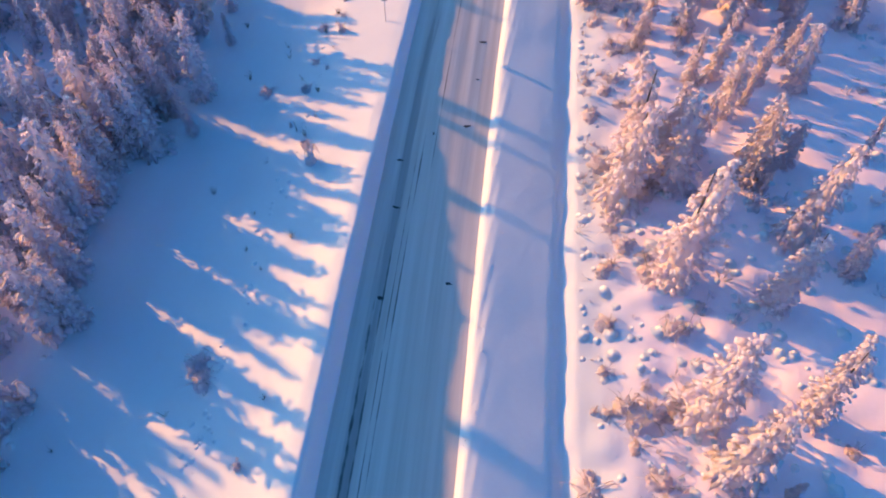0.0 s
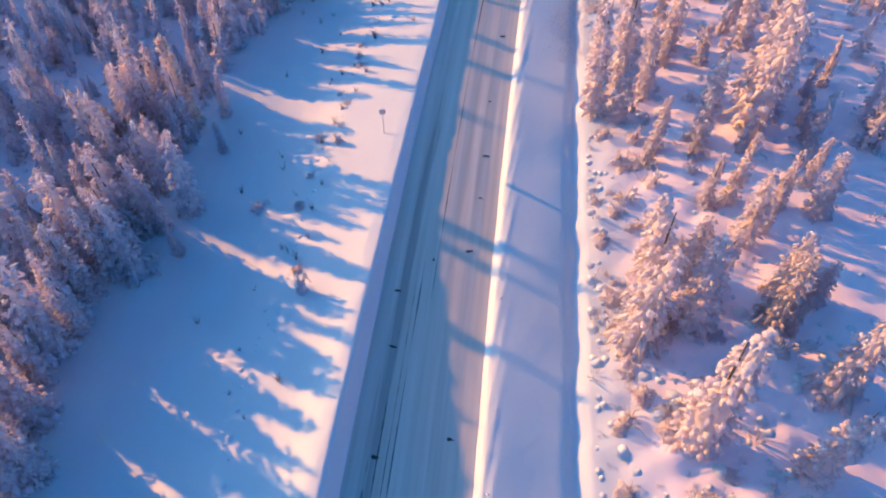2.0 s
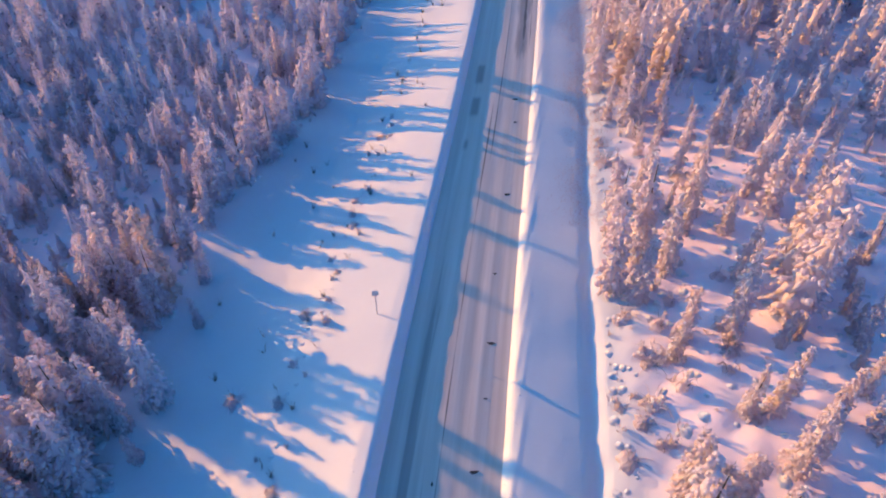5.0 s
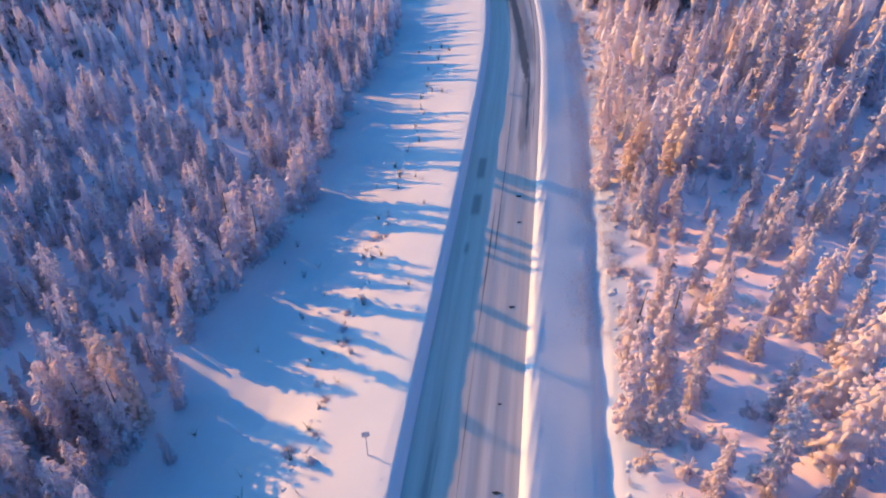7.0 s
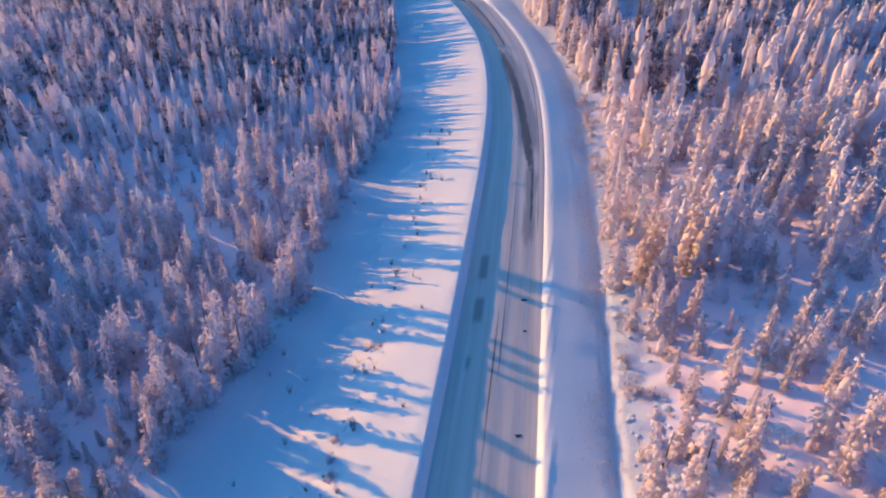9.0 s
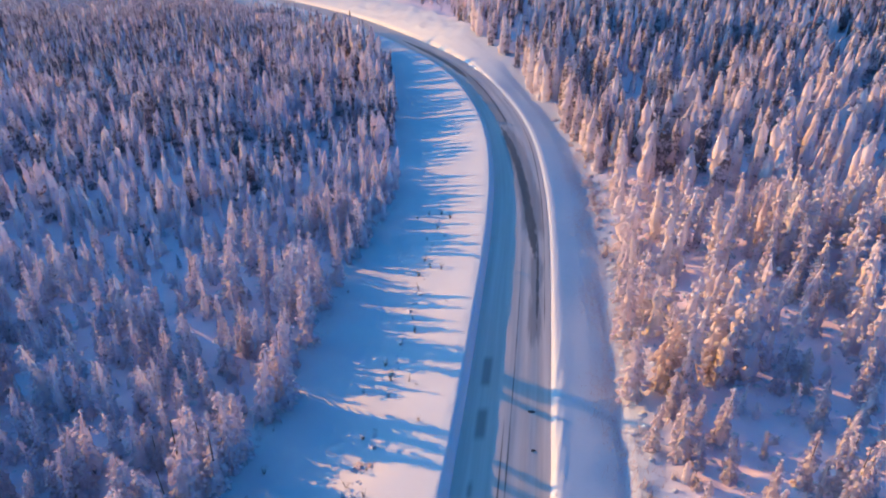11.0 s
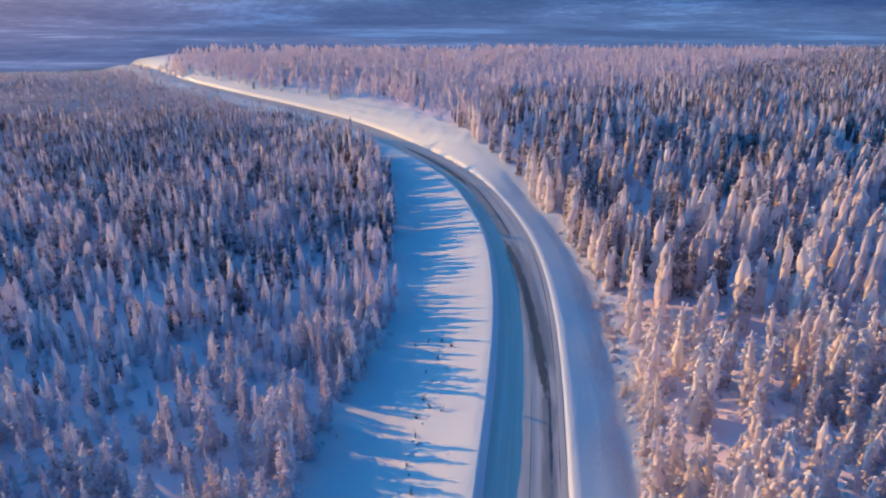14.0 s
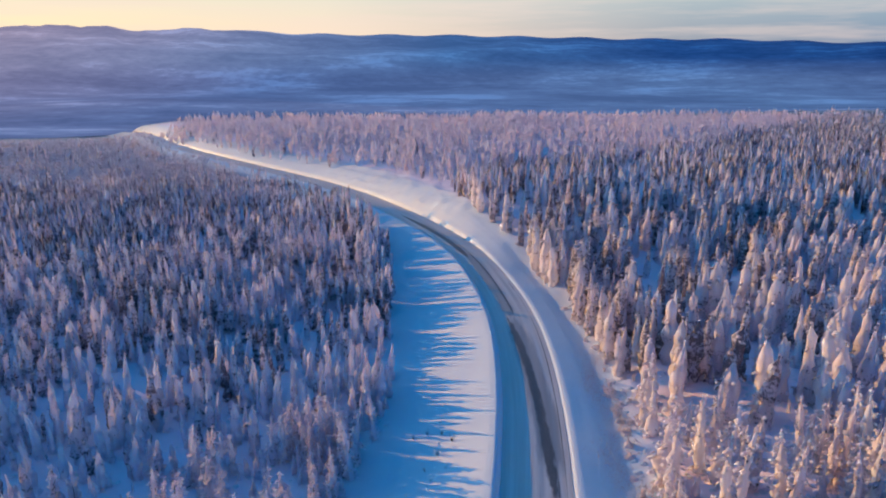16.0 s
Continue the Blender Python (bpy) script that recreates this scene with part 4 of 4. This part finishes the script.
for _ in range(8):
    pieces = []
    for i in range(9):
        q, lean = i * 2.4 + rng.normal(0, 0.4), rng.uniform(0.2, 1.3)
        out = np.array([math.cos(q), math.sin(q), 0.0])
        root, w = out * rng.uniform(0.1, 0.5) - np.array([0, 0, 0.1]), rng.uniform(0.07, 0.16)
        tip = root + out * lean * 0.8 + np.array([0, 0, rng.uniform(0.5, 1.7)])
        mid = (root + tip) / 2
        pieces.append((np.array([root, mid + np.array([w, 0, 0]), mid + np.array([-w / 2, w * 0.87, 0]), mid + np.array([-w / 2, -w * 0.87, 0]), tip]),
                       np.array([(0, 2, 1), (0, 3, 2), (0, 1, 3), (4, 1, 2), (4, 2, 3), (4, 3, 1)])))
    SPRIGS.append(join(pieces))
lumps, sprigs = [], []
while len(lumps) + len(sprigs) < 4200:
    y = 2 + 138 * rng.uniform() ** 1.25
    right = rng.uniform() < 0.62
    edge = 10.6 if right else -float(np.interp(y, LEFT_Y, LEFT_D)) + 1.0
    d = edge + (1 if right else -1) * 48 * rng.uniform() ** (1.7 if right else 1.2)
    ridge = len(lumps) < 170
    if ridge:
        # crumbled edge of an old snow bank along the clearing
        d = -11.6 + rng.normal(0, 0.35)
    x = road_x(y) + d * stretch_at(y)
    if not ridge and float(hash_noise(x, y, 3.1, 1.3)) * 0.5 + float(hash_noise(x, y, 8.0, 0.3)) * 0.5 + rng.normal(0, 0.25) < -0.1:
        continue
    sprig = rng.uniform() < 0.36 and not ridge
    v, f = (SPRIGS if sprig else HEAPS)[int(rng.integers(8))]
    r = (0.12 + 0.4 * rng.uniform() ** 2.2) * 1.15 if sprig else 0.22 + 0.4 * rng.uniform() ** 2
    if ridge:
        r = rng.uniform(0.1, 0.3)
    q, up = rng.uniform(0, 6.28), r * (rng.uniform(0.7, 1.4) if sprig else rng.uniform(0.2, 0.38))
    (sprigs if sprig else lumps).append((np.stack([(v[:, 0] * math.cos(q) - v[:, 1] * math.sin(q)) * r + x, (v[:, 0] * math.sin(q) + v[:, 1] * math.cos(q)) * r + y, v[:, 2] * up + ground_at(x, y)], 1), f))
tagged(new("snow_heaps", mesh_of("snow_heaps", *join(lumps), SNOW)), "low heaps of snow over stumps and heather between the trees", "snow heaps", kind="stuff")
tagged(new("snowy_undergrowth", mesh_of("snowy_undergrowth", *join(sprigs), FROST)), "low frosted sprigs of undergrowth sticking out of the snow", "undergrowth", kind="stuff")


def tuft(stems):
    pieces = []
    for _ in range(stems):
        q, lean, tall = rng.uniform(0, 6.28), rng.uniform(0.05, 0.5), rng.uniform(0.3, 0.9)
        out = np.array([math.cos(q), math.sin(q), 0])
        root = out * rng.uniform(0, 0.15)
        pieces.append(tube([root - np.array([0, 0, 0.05]), root + out * lean * 0.3 + np.array([0, 0, tall * 0.6]), root + out * lean + np.array([0, 0, tall])], 0.022, 0.008, 3))
    return mesh_of("shoot", *join(pieces), BARK)


TUFTS = [tuft(9), tuft(14), tuft(6)]
for i in range(70):
    if i < 24:
        y = 40 + 95 * (i / 24) + rng.normal(0, 1.0)
        d = -11.6 + rng.normal(0, 0.7)
    else:
        y, d = rng.uniform(8, 130), -rng.uniform(7, 22)
    x = road_x(y) + d * stretch_at(y)
    m = Matrix.LocRotScale((x, y, ground_at(x, y) - 0.03), Euler((0, 0, rng.uniform(0, 6.28))), Vector((1, 1, 1)) * rng.uniform(0.5, 1.2))
    t = thing("willow_shoot", m, "bare dark willow shoots poking out of the snow", "shrub", "bare shoots in the clearing")
    part_mesh("shoot", TUFTS[i % 3], t)

# dry grass that shows through along the foot of the embankment
blades = []
for _ in range(9000):
    y = rng.uniform(62, 150)
    d = 9.4 + rng.normal(0, 1.1) + 0.9 * math.sin(y * 0.35)
    x = road_x(y) + d * stretch_at(y)
    z = ground_at(x, y)
    q, tall, w = rng.uniform(0, 6.28), rng.uniform(0.12, 0.36), rng.uniform(0.012, 0.028)
    lean = rng.normal(0, 0.15, 2)
    blades.append((np.array([(x - w * math.cos(q), y - w * math.sin(q), z - 0.04), (x + w * math.cos(q), y + w * math.sin(q), z - 0.04),
                             (x - w * math.sin(q), y + w * math.cos(q), z - 0.04), (x + lean[0], y + lean[1], z + tall)]),
                   np.array([(0, 1, 3), (1, 2, 3), (2, 0, 3)])))
tagged(new("dry_grass", mesh_of("dry_grass", *join(blades), GRASS)), "withered brown grass sticking out of the snow", "grass", kind="stuff")

OCTA = (np.array([(1, 0, 0), (0, 1, 0), (-1, 0, 0), (0, -1, 0), (0, 0, 0.8), (0, 0, -0.8)], float),
        np.array([(0, 1, 4), (1, 2, 4), (2, 3, 4), (3, 0, 4), (1, 0, 5), (2, 1, 5), (3, 2, 5), (0, 3, 5)]))
clods = []
for _ in range(2400):
    y = -5 + 135 * rng.uniform() ** 1.3
    d = rng.normal(-5.2, 0.45) if rng.uniform() < 0.65 else rng.normal(4.2, 0.3)
    x = road_x(y) + d * stretch_at(y)
    r = 0.025 + 0.07 * rng.uniform() ** 3
    q = rng.uniform(0, 6.28)
    v = OCTA[0] * (r * rng.uniform(0.7, 1.4, 3))
    v = np.stack([v[:, 0] * math.cos(q) - v[:, 1] * math.sin(q) + x, v[:, 0] * math.sin(q) + v[:, 1] * math.cos(q) + y, v[:, 2] + ground_at(x, y) - 0.35 * r], 1)
    clods.append((v, OCTA[1]))
tagged(new("snow_clods", mesh_of("snow_clods", *join(clods), SNOW)), "loose clods of ploughed snow along both road banks", "snow clods", kind="stuff")


def sign_material():
    m, n, l, p = material("weathered_metal")
    co = n.new("ShaderNodeTexCoord").outputs["Object"]
    f = noise_node(n, l, co, 5.0, 4)
    l.new(ramp(n, l, f, [(0.3, (0.42, 0.42, 0.46)), (0.7, (0.66, 0.66, 0.70))]), p.inputs["Base Color"])
    p.inputs["Roughness"].default_value, p.inputs["Metallic"].default_value = 0.6, 0.2
    return m


METAL = sign_material()


def box(bm, size, centre, bevel=0.0):
    g = bmesh.ops.create_cube(bm, size=1.0, matrix=Matrix.Translation(centre) @ Matrix.Diagonal((*size, 1)))
    if bevel:
        es = list({e_ for v in g["verts"] for e_ in v.link_edges})
        bmesh.ops.bevel(bm, geom=es, offset=bevel, segments=2, affect="EDGES")


def road_sign(x, y, turn):
    sign = thing("road_sign", pose(x, y, ground_at(x, y), 0, 0, turn), "small road sign on a thin frosted metal post", "road sign")
    bm = bmesh.new()
    bmesh.ops.create_cone(bm, cap_ends=True, segments=10, radius1=0.045, radius2=0.04, depth=2.6, matrix=Matrix.Translation((0, 0, 1.1)))
    part("post", bm, METAL, sign)
    bm = bmesh.new()
    box(bm, (0.5, 0.03, 0.45), (0, -0.05, 2.3), 0.012)
    panel = part("panel", bm, METAL, sign, "blank weathered sign panel")
    bm = bmesh.new()
    box(bm, (0.48, 0.05, 0.07), (0, -0.05, 2.555), 0.02)
    part("snow_cap", bm, SNOW, panel, "ridge of snow")
    for z in (2.15, 2.42):
        bm = bmesh.new()
        box(bm, (0.12, 0.05, 0.03), (0, -0.01, z), 0.006)
        part("bracket", bm, METAL, sign)


road_sign(-5.1, 52.05, 10)


# ---- torn patches of bare asphalt in the wheel tracks ----
def asphalt_patch(x, y, wide, long, turn):
    bm = bmesh.new()
    n = 9
    ring = []
    for k in range(n):
        q = 2 * math.pi * k / n
        r = rng.uniform(0.6, 1.1)
        ring.append(bm.verts.new((math.cos(q) * wide * r, math.sin(q) * long * r * (1.2 - 0.5 * math.cos(q)), 0.0)))
    face = bm.faces.new(ring)
    up = bmesh.ops.extrude_face_region(bm, geom=[face])
    for v in up["geom"]:
        if isinstance(v, bmesh.types.BMVert):
            v.co *= 0.85
            v.co.z = 0.035
    bmesh.ops.recalc_face_normals(bm, faces=bm.faces)
    me = bpy.data.meshes.new("asphalt_patch")
    bm.to_mesh(me)
    bm.free()
    me.materials.append(ASPHALT)
    ob = new("asphalt_patch", me)
    ob.matrix_basis = pose(x, y, road_z(y) + 0.0, 0, 0, turn)
    tagged(ob, "torn dark crust of asphalt and ice on the packed snow", "road debris", "dark patches on the road")


def asphalt_material():
    m, n, l, p = material("bare_asphalt")
    co = n.new("ShaderNodeTexCoord").outputs["Object"]
    f = noise_node(n, l, co, 9.0, 5)
    l.new(ramp(n, l, f, [(0.35, (0.02, 0.02, 0.024)), (0.7, (0.07, 0.065, 0.065))]), p.inputs["Base Color"])
    p.inputs["Roughness"].default_value = 0.8
    l.new(bump(n, l, f, 0.6, 0.03), p.inputs["Normal"])
    return m


ASPHALT = asphalt_material()
for x, y, w, h in [(1.9, 38.8, 0.34, 0.12), (-3.2, 35.2, 0.3, 0.1), (0.4, 24.1, 0.3, 0.11), (3.5, 49.2, 0.36, 0.13), (5.9, 67.0, 0.4, 0.14), (2.9, 44.3, 0.2, 0.08),
                   (-3.3, 30.6, 0.36, 0.1), (-0.7, 38.0, 0.1, 0.16), (4.2, 56.5, 0.2, 0.1), (-4.0, 23.0, 0.3, 0.12), (7.6, 79.5, 0.3, 0.15), (8.0, 84.2, 0.4, 0.2)]:
    asphalt_patch(x, y, w, h, rng.uniform(-15, 15))
